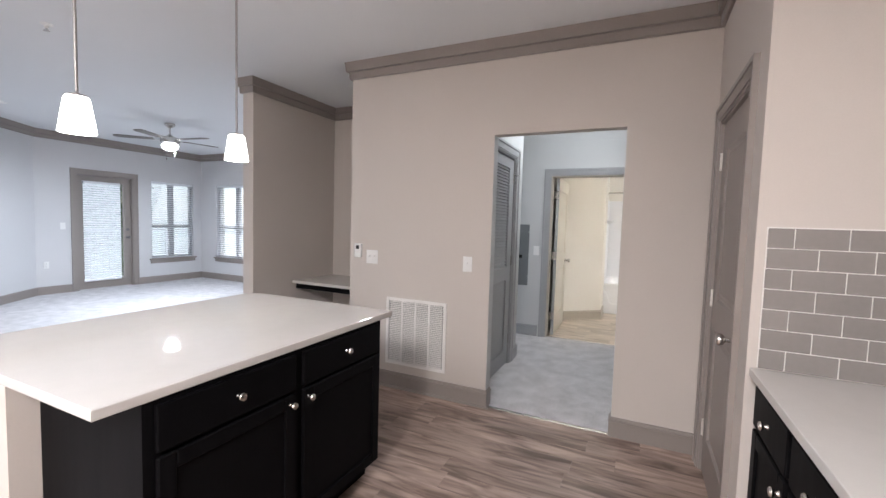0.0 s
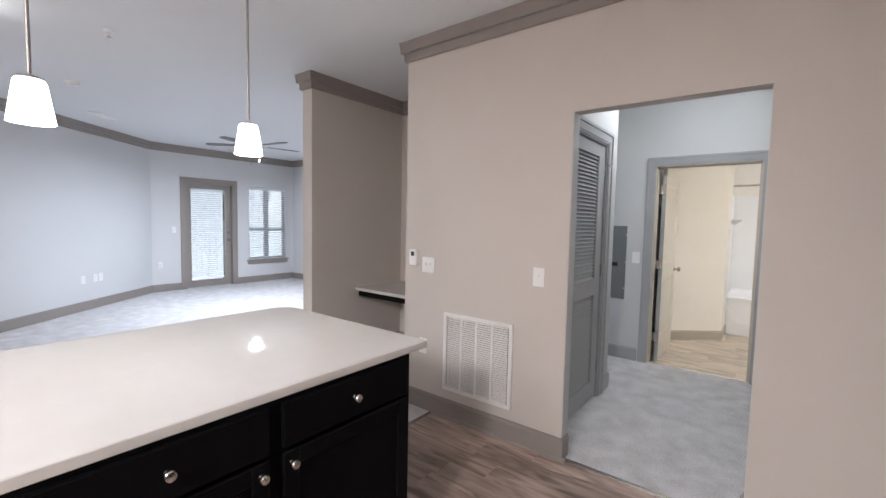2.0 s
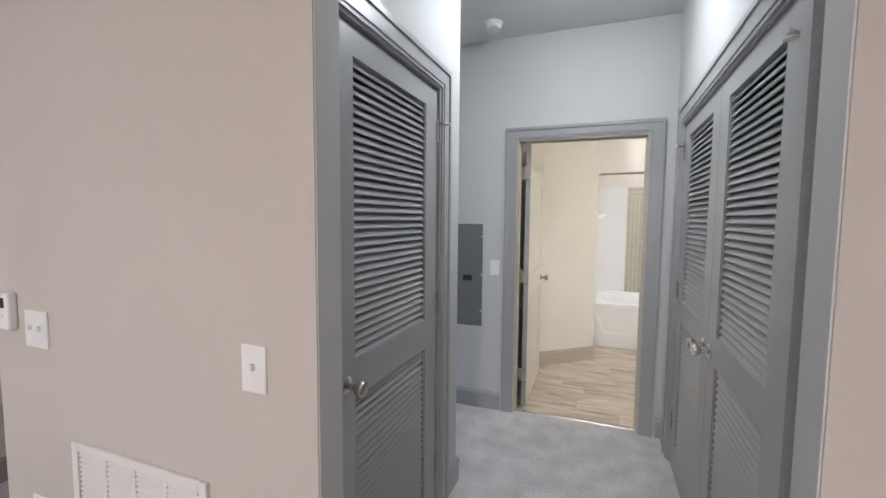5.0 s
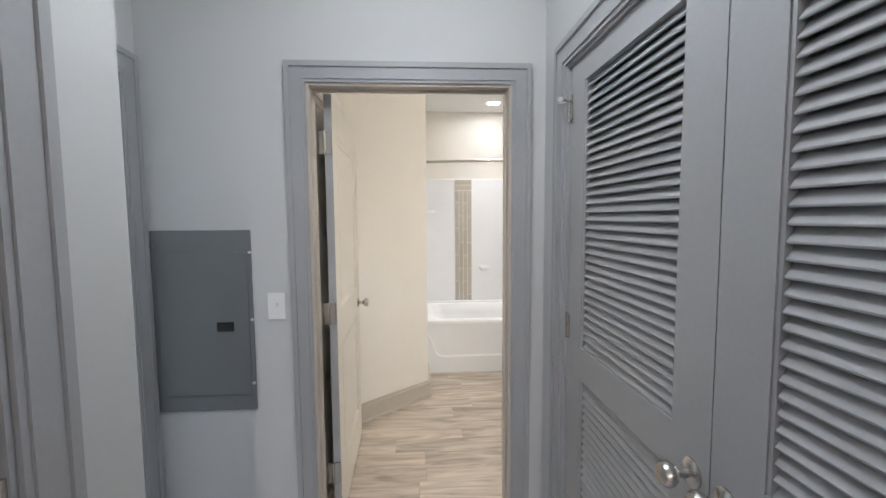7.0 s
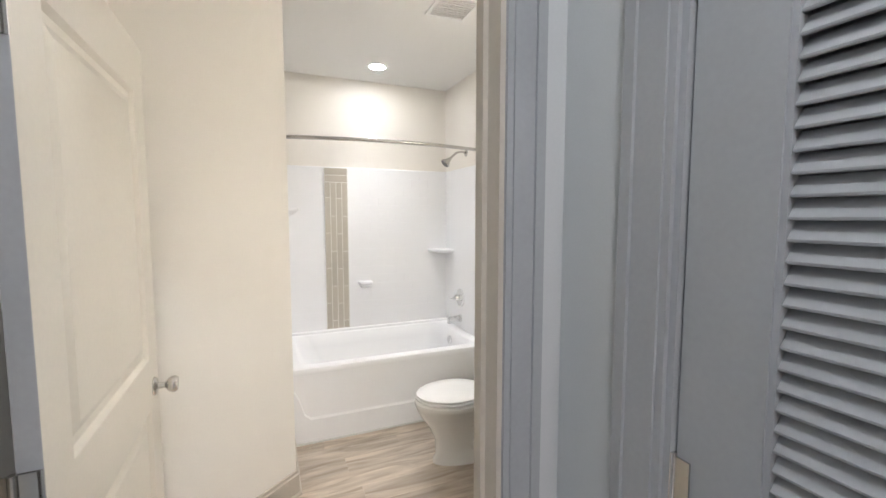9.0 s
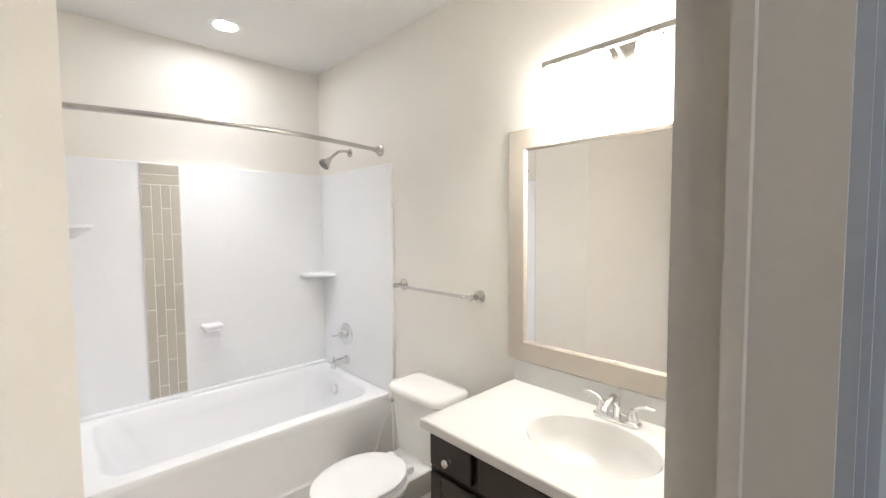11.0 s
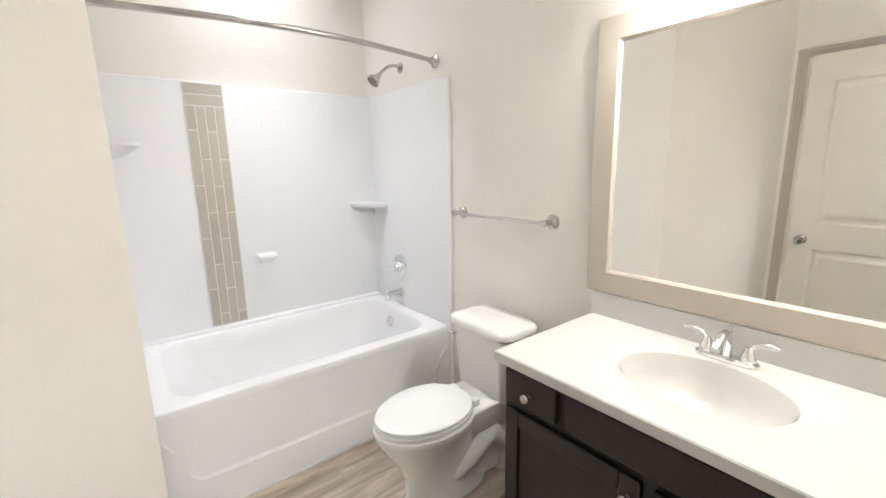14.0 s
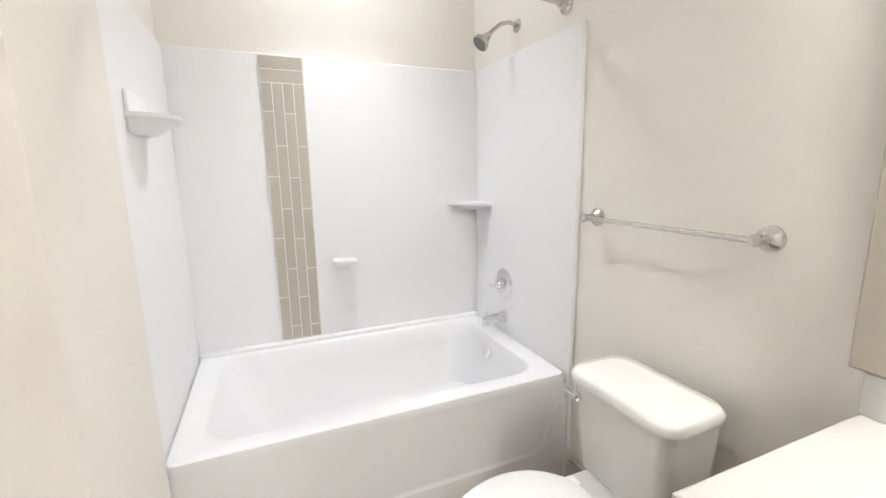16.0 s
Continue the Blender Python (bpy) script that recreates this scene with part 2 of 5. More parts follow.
def loft(bm, rings, cap0=True, cap1=True):
    vs = [[bm.verts.new(p) for p in ring] for ring in rings]
    n = len(vs[0])
    for a, b in zip(vs, vs[1:]):
        for i in range(n):
            bm.faces.new((a[i], a[(i + 1) % n], b[(i + 1) % n], b[i]))
    if cap0:
        bm.faces.new(vs[0][::-1])
    if cap1:
        bm.faces.new(vs[-1])
    return bm


def bentpipe(bm, pts, r, n=10):
    pts = [Vector(p) for p in pts]
    rings = []
    up = Vector((0, 0, 1))
    for i, p in enumerate(pts):
        d = (pts[min(i + 1, len(pts) - 1)] - pts[max(i - 1, 0)]).normalized()
        u = d.cross(up if abs(d.z) < 0.9 else Vector((0, 1, 0))).normalized()
        v = d.cross(u)
        rings.append([p + r * (math.cos(2 * math.pi * k / n) * u + math.sin(2 * math.pi * k / n) * v) for k in range(n)])
    return loft(bm, rings)


def rrect(x0, y0, x1, y1, r, z, n=6):
    """A rounded rectangle as a ring of points, counter-clockwise."""
    out = []
    for cx, cy, a0 in ((x1 - r, y1 - r, 0), (x0 + r, y1 - r, 90), (x0 + r, y0 + r, 180), (x1 - r, y0 + r, 270)):
        for k in range(n + 1):
            a = radians(a0 + 90 * k / n)
            out.append((cx + r * math.cos(a), cy + r * math.sin(a), z))
    return out


def oval(cx, cy, rx, ry, z, n=32, egg=0.0):
    """An oval; egg narrows it towards -x."""
    out = []
    for k in range(n):
        a = 2 * math.pi * k / n
        c, s = math.cos(a), math.sin(a)
        out.append((cx + rx * c, cy + ry * s * (1 + egg * c), z))
    return out


def sweep(profile, path, closed=False):
    """Runs a (out, z) profile along wall feet; the room lies to the left of the way along the path."""
    bm = bmesh.new()
    n = len(path)
    rings = []
    for i in range(n):
        p = Vector(path[i])
        dirs = []
        if i > 0 or closed:
            dirs.append((p - Vector(path[i - 1])).normalized())
        if i < n - 1 or closed:
            dirs.append((Vector(path[(i + 1) % n]) - p).normalized())
        ns = [Vector((-d.y, d.x)) for d in dirs]
        m = sum(ns, Vector((0, 0)))
        m = m / max(m.dot(ns[0]), 0.2)
        rings.append([(p.x + m.x * o, p.y + m.y * o, z) for o, z in profile])
    if closed:
        rings.append(rings[0])
    loft(bm, rings, cap0=not closed, cap1=not closed)
    return bm


def finish(bm, smooth=None):
    bmesh.ops.recalc_face_normals(bm, faces=bm.faces[:])
    if smooth is not None:
        for f in bm.faces:
            f.smooth = True
        for e in bm.edges:
            if len(e.link_faces) == 2 and e.calc_face_angle(0) > radians(smooth):
                e.smooth = False
    return bm


def meshed(name, bm, material, smooth=None):
    finish(bm, smooth)
    me = bpy.data.meshes.new(name)
    bm.to_mesh(me)
    bm.free()
    me.materials.append(material)
    return me


def part(name, bm, material, parent, label="", smooth=None):
    ob = new(name, meshed(name, bm, material, smooth))
    ob.parent = parent
    if label:
        ob["label"] = label
    return ob


def piece(name, me, parent, x=0, y=0, z=0, rx=0, ry=0, rz=0):
    ob = new(name, me)
    ob.parent = parent
    ob.matrix_basis = pose(x, y, z, rx, ry, rz)
    return ob


def thing(name, label, category, m=None, group="", kind=""):
    ob = new(name)
    ob.empty_display_size = 0.05
    if m is not None:
        ob.matrix_basis = m
    return tagged(ob, label, category, group, kind)


def solid(name, bm, material, label, category, kind="", group="", smooth=None):
    return tagged(new(name, meshed(name, bm, material, smooth)), label, category, group, kind)


def structure(name, bm, material, label, category, smooth=None):
    return solid(name, bm, material, label, category, "structure", smooth=smooth)


# ---- plan ----
H = 2.768         # ceiling
BH = 2.64         # bathroom ceiling
WT = 0.09          # thickness of the grille wall
GY = 4.402        # kitchen face of the grille wall
OX0, OX1, OZ = -0.735, 0.172, 2.082   # cased-free opening to the hall
HL, HR = -0.876, 0.272                # hall side walls
HY = 6.725                           # hall face of the bathroom wall
BY = 6.822                           # bathroom face of that wall
AX = -1.43                           # alcove wall with the bedroom doorway
DX0, DX1, DZ = -0.756, 0.128, 2.046  # bathroom doorway
BR = 1.255                           # bathroom right wall
BB = 9.66                            # bathroom back wall
PX, PY = 0.673, 3.285                 # pantry corner
LX, LY = -8.785, 7.705                 # living-room far walls
NX0, NX1, NB = -3.19, -2.04, 5.55    # desk niche
C0, C1, CZ, HC = 4.64, 5.515, 2.083, 5.78  # left closet doorway, corner of the alcove
R0, R1 = 4.85, 6.46                  # right closet doorway
PA, PB = 3.505, 4.25                 # pantry doorway
EX, SY = 1.34, -1.6                  # kitchen east and south walls


def slab(x0, y0, x1, y1, z0=0.0, z1=H):
    return (x0, y0, z0, x1, y1, z1)


structure("wall_north", boxes(slab(NX1, GY, OX0, GY + WT), slab(OX1, GY, PX + 0.12, GY + WT), (OX0, GY, OZ, OX1, GY + WT, H)), WALL, "greige painted wall with an open passage to the hall", "wall")
# thin linings in hall grey imitate the cool light on the opening's sides
structure("reveal_left", boxes((OX0, GY + 0.004, 0.0, OX0 + 0.003, GY + WT + 0.002, OZ - 0.003)), HALLW, "side of the passage opening, coloured pale for cool hall light", "wall")
structure("reveal_right", boxes((OX1 - 0.003, GY + 0.004, 0.0, OX1, GY + WT + 0.002, OZ - 0.003)), HALLW, "side of the passage opening, coloured pale for cool hall light", "wall")
structure("wall_niche_side", boxes(slab(NX1, GY + WT, NX1 + 0.12, NB)), WALL, "greige painted return wall of the desk niche", "wall")
structure("wall_niche_back", boxes(slab(NX0, NB, NX1 + 0.12, NB + 0.12)), WALL, "greige painted back wall of the desk niche", "wall")
structure("wall_stub", boxes(slab(NX0 - 0.14, 4.345, NX0, LY)), WALL, "greige painted partition wall beside the desk niche", "wall")
structure("wall_pantry", boxes(slab(PX, PY, PX + 0.12, PA), slab(PX, PB, PX + 0.12, GY), (PX, PA, 2.04, PX + 0.12, PB, H)), WALL, "greige painted pantry wall with a door", "wall")
structure("wall_tile_end", boxes(slab(PX + 0.12, PY, EX, PY + 0.12)), WALL, "greige painted kitchen end wall above a tiled splashback", "wall")
structure("wall_east", boxes(slab(EX, SY, EX + 0.12, GY + WT)), WALL, "greige painted kitchen side wall", "wall")
structure("wall_south", boxes(slab(-5.5, SY - 0.12, EX + 0.12, SY)), WALL, "greige painted kitchen wall behind the walk", "wall")
LW = mat("pale cool wall paint", (0.60, 0.60, 0.61), 0.7, vary=0.03, scale=1.2, fine=220, bump=0.015, spec=0.25)
# angled living-room wall
A0, A1 = Vector((LX, 4.79)), Vector((-5.24, 0.62))
ad = (A1 - A0).normalized()
an = Vector((-ad.y, ad.x))
bm = bmesh.new()
pp = [A0, A1, A1 - an * 0.12, A0 - an * 0.12]
loft(bm, [[(p.x, p.y, 0) for p in pp], [(p.x, p.y, H) for p in pp]])
structure("wall_angled", bm, LW, "pale grey angled living-room wall", "wall")
structure("wall_southwest", boxes(slab(A1.x - 0.12, SY, A1.x, A1.y)), LW, "pale grey living-room wall", "wall")
D0, D1, DH = 5.362, 6.281, 2.10        # balcony door opening
W0, W1, WZ0, WZ1 = 6.623, 7.513, 0.50, 2.09
structure("wall_west", boxes(slab(LX - 0.15, A0.y - 0.12, LX, D0), slab(LX - 0.15, D1, LX, W0), slab(LX - 0.15, W1, LX, LY + 0.15),
          (LX - 0.15, D0, DH, LX, D1, H), (LX - 0.15, W0, 0, LX, W1, WZ0), (LX - 0.15, W0, WZ1, LX, W1, H)), LW, "pale grey living-room wall with balcony door and window", "wall")
V0, V1 = -8.28, -7.1
structure("wall_window", boxes(slab(LX, LY, V0, LY + 0.15), slab(V1, LY, NX0, LY + 0.15), (V0, LY, 0, V1, LY + 0.15, WZ0), (V0, LY, WZ1, V1, LY + 0.15, H)), LW, "pale grey living-room wall with a window", "wall")

structure("ceiling", boxes((-9.3, SY - 0.1, H, NX0, LY + 0.15, H + 0.12), (NX0, SY - 0.1, H, EX + 0.1, GY + WT, H + 0.12), (NX0, GY + WT, H, NX1 + 0.12, NB + 0.12, H + 0.12)), CEIL, "flat painted ceiling over the kitchen and living room", "ceiling")
structure("ceiling_hall", boxes((NX1 + 0.12, GY + WT, H + 0.002, 1.3, NB + 0.12, H + 0.12), (NX0, NB + 0.12, H + 0.002, 1.3, HY + 0.05, H + 0.12)), CEIL, "flat painted hall ceiling", "ceiling")
structure("ceiling_bath", boxes((-1.3, BY - 0.09, BH, BR + 0.15, BB + 0.15, BH + 0.12)), BATHCEIL, "white bathroom ceiling", "ceiling")

# hall, closets and bedroom
structure("wall_hall_left", boxes(slab(HL - 0.12, GY + WT, HL, C0), slab(HL - 0.12, C1, HL, HC), (HL - 0.12, C0, CZ, HL, C1, H), slab(AX - 0.12, HC - 0.12, HL - 0.12, HC)), HALLW, "pale grey hall wall with a louvred closet door", "wall")
structure("wall_hall_right", boxes(slab(HR, GY + WT, HR + 0.12, R0), slab(HR, R1, HR + 0.12, HY), (HR, R0, 2.035, HR + 0.12, R1, H)), HALLW, "pale grey hall wall with double louvred closet doors", "wall")
structure("wall_hall_end", boxes(slab(AX - 0.12, HY, DX0, HY + 0.05), slab(DX1, HY, BR + 0.12, HY + 0.05), (DX0, HY, DZ, DX1, HY + 0.05, H)), HALLW, "pale grey hall wall round the bathroom door", "wall")
structure("wall_alcove", boxes(slab(AX - 0.12, HC, AX, 5.90), slab(AX - 0.12, 6.60, AX, HY), (AX - 0.12, 5.90, 2.045, AX, 6.60, H)), HALLW, "pale grey alcove wall with a bedroom doorway", "wall")
structure("wall_closet", boxes(slab(HR + 0.9, GY + WT, HR + 1.0, HY), slab(HL - 0.85, GY + WT, HL - 0.75, HC - 0.12), slab(HR + 0.12, GY + 0.5, HR + 0.9, GY + 0.55)), HALLW, "pale grey closet interior walls", "wall")
structure("wall_bedroom", boxes(slab(NX0, NB + 0.12, NX0 + 0.02, 8.4), slab(NX0 + 0.02, 8.3, AX - 0.12, 8.4), slab(NX0 + 0.02, NB + 0.12, AX - 0.12, HC), slab(AX - 0.22, HY, AX - 0.12, 8.3)), HALLW, "pale grey bedroom walls", "wall")
structure("ceiling_bedroom", boxes((NX0, HY + 0.05, H + 0.002, AX - 0.12, 8.4, H + 0.12)), CEIL, "flat painted bedroom ceiling", "ceiling")

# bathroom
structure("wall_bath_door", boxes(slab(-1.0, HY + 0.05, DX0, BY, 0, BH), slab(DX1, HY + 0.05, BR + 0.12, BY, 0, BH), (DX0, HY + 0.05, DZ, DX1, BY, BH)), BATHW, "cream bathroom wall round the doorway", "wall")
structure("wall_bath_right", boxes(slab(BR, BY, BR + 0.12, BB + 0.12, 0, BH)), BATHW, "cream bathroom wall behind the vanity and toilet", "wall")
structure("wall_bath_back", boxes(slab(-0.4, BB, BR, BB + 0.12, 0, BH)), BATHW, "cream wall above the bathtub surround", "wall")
BLX = -0.79
B0, B1 = Vector((-0.215, 8.26)), Vector((BLX, 7.685 + 0.10))
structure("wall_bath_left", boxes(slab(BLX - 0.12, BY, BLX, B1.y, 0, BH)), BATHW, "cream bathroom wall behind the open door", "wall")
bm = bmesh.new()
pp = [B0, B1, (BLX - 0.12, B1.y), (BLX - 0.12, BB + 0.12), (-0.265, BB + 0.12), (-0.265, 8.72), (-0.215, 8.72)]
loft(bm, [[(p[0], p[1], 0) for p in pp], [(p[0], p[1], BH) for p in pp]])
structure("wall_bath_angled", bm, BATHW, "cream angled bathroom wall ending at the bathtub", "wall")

# ---- floors ----
floor = structure("floor", boxes((-1.74, SY, -0.06, EX, GY + 0.02, -0.006)), JOINT, "brown wood-look vinyl plank kitchen floor", "floor")
floor_carpet = structure("floor_carpet", boxes((-9.2, SY - 0.1, -0.06, -1.74, 5.68, 0.0), (-9.2, 5.68, -0.06, NX0, LY + 0.1, 0.0)), CARPET, "pale grey cut-pile living-room carpet", "carpet")
hall_carpet = structure("floor_hall", boxes((NX0, NB + 0.12, -0.06, AX - 0.12, 8.4, 0.0), (AX - 0.12, GY + 0.02, -0.06, 1.2, HY + 0.045, 0.0)), CARPET, "grey cut-pile hall carpet", "carpet")
bath_floor = structure("floor_bath", boxes((-1.0, HY + 0.045, -0.06, BR, BB, -0.006)), JOINT, "pale oak vinyl plank bathroom floor", "floor")
structure("threshold", boxes((OX0, GY + 0.005, -0.002, OX1, GY + 0.035, 0.006), bev=0.002), NICKEL, "thin metal strip between vinyl and carpet", "threshold")
structure("threshold_living", boxes((-1.755, SY, -0.004, -1.73, GY, 0.005), bev=0.002), NICKEL, "thin metal strip between vinyl and living-room carpet", "threshold")
structure("threshold_bath", boxes((DX0, HY + 0.035, -0.002, DX1, HY + 0.06, 0.005), bev=0.002), NICKEL, "thin metal strip at the bathroom doorway", "threshold")

# ---- trims ----
BASE = [(0.0, 0.0), (0.015, 0.0), (0.015, 0.106), (0.019, 0.109), (0.019, 0.117), (0.012, 0.122), (0.009, 0.134), (0.0, 0.136)]
SHOE = [(0.016, 0.0), (0.028, 0.0), (0.027, 0.010), (0.022, 0.016), (0.016, 0.018)]
CROWN = [(0.0, H - 0.140), (0.016, H - 0.140), (0.022, H - 0.134), (0.024, H - 0.080), (0.044, H - 0.076), (0.050, H - 0.010), (0.054, H - 0.006), (0.054, H), (0.0, H)]


def trim(name, profile, path, material, label, category="trim"):
    return structure(name, sweep(profile, path), material, label, category, smooth=30)


# the way along each path keeps the room on its left
trim("baseboard_north_right", BASE, [(PX, PB + 0.088), (PX, GY), (OX1, GY), (OX1, GY + WT)], TRIM, "taupe painted baseboard", "baseboard")
trim("baseboard_north_left", BASE, [(OX0, GY + WT), (OX0, GY), (NX1, GY), (NX1, NB), (NX0, NB), (NX0, 4.345), (NX0 - 0.14, 4.345), (NX0 - 0.14, LY), (LX, LY), (LX, D1 + 0.09)], TRIM, "taupe painted baseboard", "baseboard")
trim("shoe_mould", SHOE, [(OX0, GY + 0.01), (OX0, GY), (-1.74, GY)], TRIM, "thin taupe shoe moulding over vinyl", "trim")
trim("baseboard_living", BASE, [(LX, D0 - 0.09), (LX, A0.y), (A1.x, A1.y), (A1.x, SY), (PX, SY)], TRIM, "taupe painted baseboard", "baseboard")
trim("crown_north", CROWN, [(EX, PY), (PX, PY), (PX, GY), (NX1, GY), (NX1, NB), (NX0, NB), (NX0, 4.345), (NX0 - 0.14, 4.345), (NX0 - 0.14, LY), (LX, LY), (LX, A0.y), (A1.x, A1.y), (A1.x, SY), (EX, SY), (EX, PY)], TRIM, "taupe painted stepped crown moulding", "crown moulding")
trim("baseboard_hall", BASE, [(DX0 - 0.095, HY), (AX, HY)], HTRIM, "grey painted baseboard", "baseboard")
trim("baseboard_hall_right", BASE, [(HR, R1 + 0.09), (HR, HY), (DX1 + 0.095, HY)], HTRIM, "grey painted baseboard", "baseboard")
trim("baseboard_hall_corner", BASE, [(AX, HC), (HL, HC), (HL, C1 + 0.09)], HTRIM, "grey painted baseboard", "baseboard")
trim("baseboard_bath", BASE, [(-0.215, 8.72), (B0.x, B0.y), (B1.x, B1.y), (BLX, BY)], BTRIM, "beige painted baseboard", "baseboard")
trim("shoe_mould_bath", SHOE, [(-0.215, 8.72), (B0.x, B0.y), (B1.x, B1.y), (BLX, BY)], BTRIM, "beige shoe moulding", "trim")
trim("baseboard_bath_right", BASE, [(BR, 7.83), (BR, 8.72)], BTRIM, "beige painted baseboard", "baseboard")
trim("baseboard_bedroom", BASE, [(AX - 0.22, 8.3), (NX0 + 0.02, 8.3), (NX0 + 0.02, HC), (AX - 0.12, HC)], HTRIM, "grey painted baseboard", "baseboard")


def casing(name, axis, face, sign, a0, a1, top, material, label, w=0.092, proud=1.0):
    """A door casing round an opening a0..a1 on the wall face; sign points into the room."""
    g = 0.006
    sides = [("side_casing", bmesh.new()), ("side_casing", bmesh.new()), ("head_casing", bmesh.new())]
    for o, i, d in ((w, w - 0.022, 0.024 * proud), (w - 0.022, 0.014, 0.017 * proud), (0.014, 0.0, 0.012 * proud)):
        rows = [(a0 + g - o, a0 + g - i, 0.0, top - g + o), (a1 - g + i, a1 - g + o, 0.0, top - g + o), (a0 + g - i, a1 - g + i, top - g + i, top - g + o)]
        for (_, bm), (u0, u1, z0, z1) in zip(sides, rows):
            if axis == "y":
                box(bm, u0, face, z0, u1, face + sign * d, z1)
            else:
                box(bm, face, u0, z0, face + sign * d, u1, z1)
    trim = thing(name, label, "door casing", None, "", "structure")
    for side, bm in sides:
        part(side, bm, material, trim)
    return trim


def jamb(name, axis, f0, f1, a0, a1, top, material, label, stop=None):
    """The lining of an opening through a wall from f0 to f1."""
    bm = bmesh.new()
    t = 0.018
    rows = [(a0, a0 + t, 0.0, top), (a1 - t, a1, 0.0, top), (a0 + t, a1 - t, top - t, top)]
    for u0, u1, z0, z1 in rows:
        if axis == "y":
            box(bm, u0, f0, z0, u1, f1, z1)
        else:
            box(bm, f0, u0, z0, f1, u1, z1)
    if stop:
        s0, s1 = stop
        for u0, u1, z0, z1 in [(a0 + t, a0 + t + 0.012, 0.0, top - t), (a1 - t - 0.012, a1 - t, 0.0, top - t), (a0 + t + 0.012, a1 - t - 0.012, top - t - 0.012, top - t)]:
            if axis == "y":
                box(bm, u0, s0, z0, u1, s1, z1)
            else:
                box(bm, s0, u0, z0, s1, u1, z1)
    return structure(name, bm, material, label, "door frame")


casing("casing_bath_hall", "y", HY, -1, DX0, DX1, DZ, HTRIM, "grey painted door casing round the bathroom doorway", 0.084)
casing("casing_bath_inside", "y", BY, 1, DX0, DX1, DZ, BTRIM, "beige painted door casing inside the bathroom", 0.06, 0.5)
# hall-side lining takes the beige too, for the warm light falling on it
jamb("jamb_bath_outer", "y", HY - 0.003, HY + 0.045, DX0, DX1, DZ, BTRIM, "door lining, beige for the bathroom's warm light")
jamb("jamb_bath_inner", "y", HY + 0.045, BY + 0.003, DX0, DX1, DZ, BTRIM, "door lining, beige for the bathroom's warm light with a stop", stop=(HY + 0.046, HY + 0.060))
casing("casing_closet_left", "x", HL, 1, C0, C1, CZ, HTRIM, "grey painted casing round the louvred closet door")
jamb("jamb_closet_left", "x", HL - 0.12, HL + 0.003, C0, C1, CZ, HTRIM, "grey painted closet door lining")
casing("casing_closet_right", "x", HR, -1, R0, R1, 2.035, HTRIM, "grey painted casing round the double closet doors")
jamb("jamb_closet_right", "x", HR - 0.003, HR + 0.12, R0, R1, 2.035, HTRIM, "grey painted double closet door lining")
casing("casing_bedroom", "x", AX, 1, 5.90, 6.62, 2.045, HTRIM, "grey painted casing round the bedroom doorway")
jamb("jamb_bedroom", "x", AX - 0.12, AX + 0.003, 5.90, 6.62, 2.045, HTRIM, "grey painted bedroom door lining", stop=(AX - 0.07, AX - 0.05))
casing("casing_pantry", "x", PX, -1, PA, PB, 2.04, TRIM, "taupe painted casing round the pantry door", 0.088)
jamb("jamb_pantry", "x", PX - 0.003, PX + 0.12, PA, PB, 2.04, TRIM, "taupe painted pantry door lining")
casing("casing_balcony", "x", LX, 1, D0, D1, DH, TRIM, "taupe painted casing round the balcony door")
jamb("jamb_balcony", "x", LX - 0.15, LX + 0.003, D0, D1, DH, TRIM, "taupe painted balcony door lining")


# ---- doors ----


def knob(parent, at, direction, material=NICKEL, name="door_knob", r=0.027):
    """A round knob with its rose, pointing along direction."""
    d = Vector(direction)
    m = Matrix.Translation(at) @ d.to_track_quat("Z", "Y").to_matrix().to_4x4()
    bm = bmesh.new()
    lathe(bm, [(0.0, 0.0), (r * 1.15, 0.0), (r * 1.15, 0.004), (r * 0.9, 0.009), (r * 0.38, 0.012), (r * 0.36, 0.032), (r * 0.75, 0.040), (r, 0.050), (r, 0.060), (r * 0.8, 0.068), (0.0, 0.070)], m, 20)
    return part(name, bm, material, parent, "satin metal round knob", smooth=40)


def leaf(name, w, h, material, label, panels, m, thick=0.035, category="door", group=""):
    """A door leaf from (0,0,0) to (w, thick, h): stiles and rails round sunk fields; panels are (z0, z1)."""
    door = thing(name, label, category, m, group, "structure")
    s = 0.115
    rows = [(0, 0, 0, s, thick, h), (w - s, 0, 0, w, thick, h)]
    zs = [0.0] + [z for p in panels for z in p] + [h]
    for z0, z1 in zip(zs[::2], zs[1::2]):
        rows.append((s, 0, z0, w - s, thick, z1))
    bm = boxes(*rows)
    part("frame", bm, material, door)
    for z0, z1 in panels:
        bm = bmesh.new()
        for yf, sg in ((0.0, 1), (thick, -1)):
            ring = lambda a, d: [(s + a, yf + sg * d, z0 + a), (w - s - a, yf + sg * d, z0 + a), (w - s - a, yf + sg * d, z1 - a), (s + a, yf + sg * d, z1 - a)]
            loft(bm, [ring(0, 0), ring(0.004, 0.003), ring(0.013, 0.011), ring(0.030, 0.012), ring(0.052, 0.004)], cap0=False)
        part("panel", bm, material, door)
    return door


def hinge(parent, x, z, y=0.0, material=HINGEM):
    bm = bmesh.new()
    tube(bm, (x, y, z - 0.05), (x, y, z + 0.05), 0.007, n=10)
    box(bm, x, y - 0.002, z - 0.045, x + 0.03, y + 0.002, z + 0.045)
    return part("hinge", bm, material, parent, "brushed metal hinge", smooth=40)


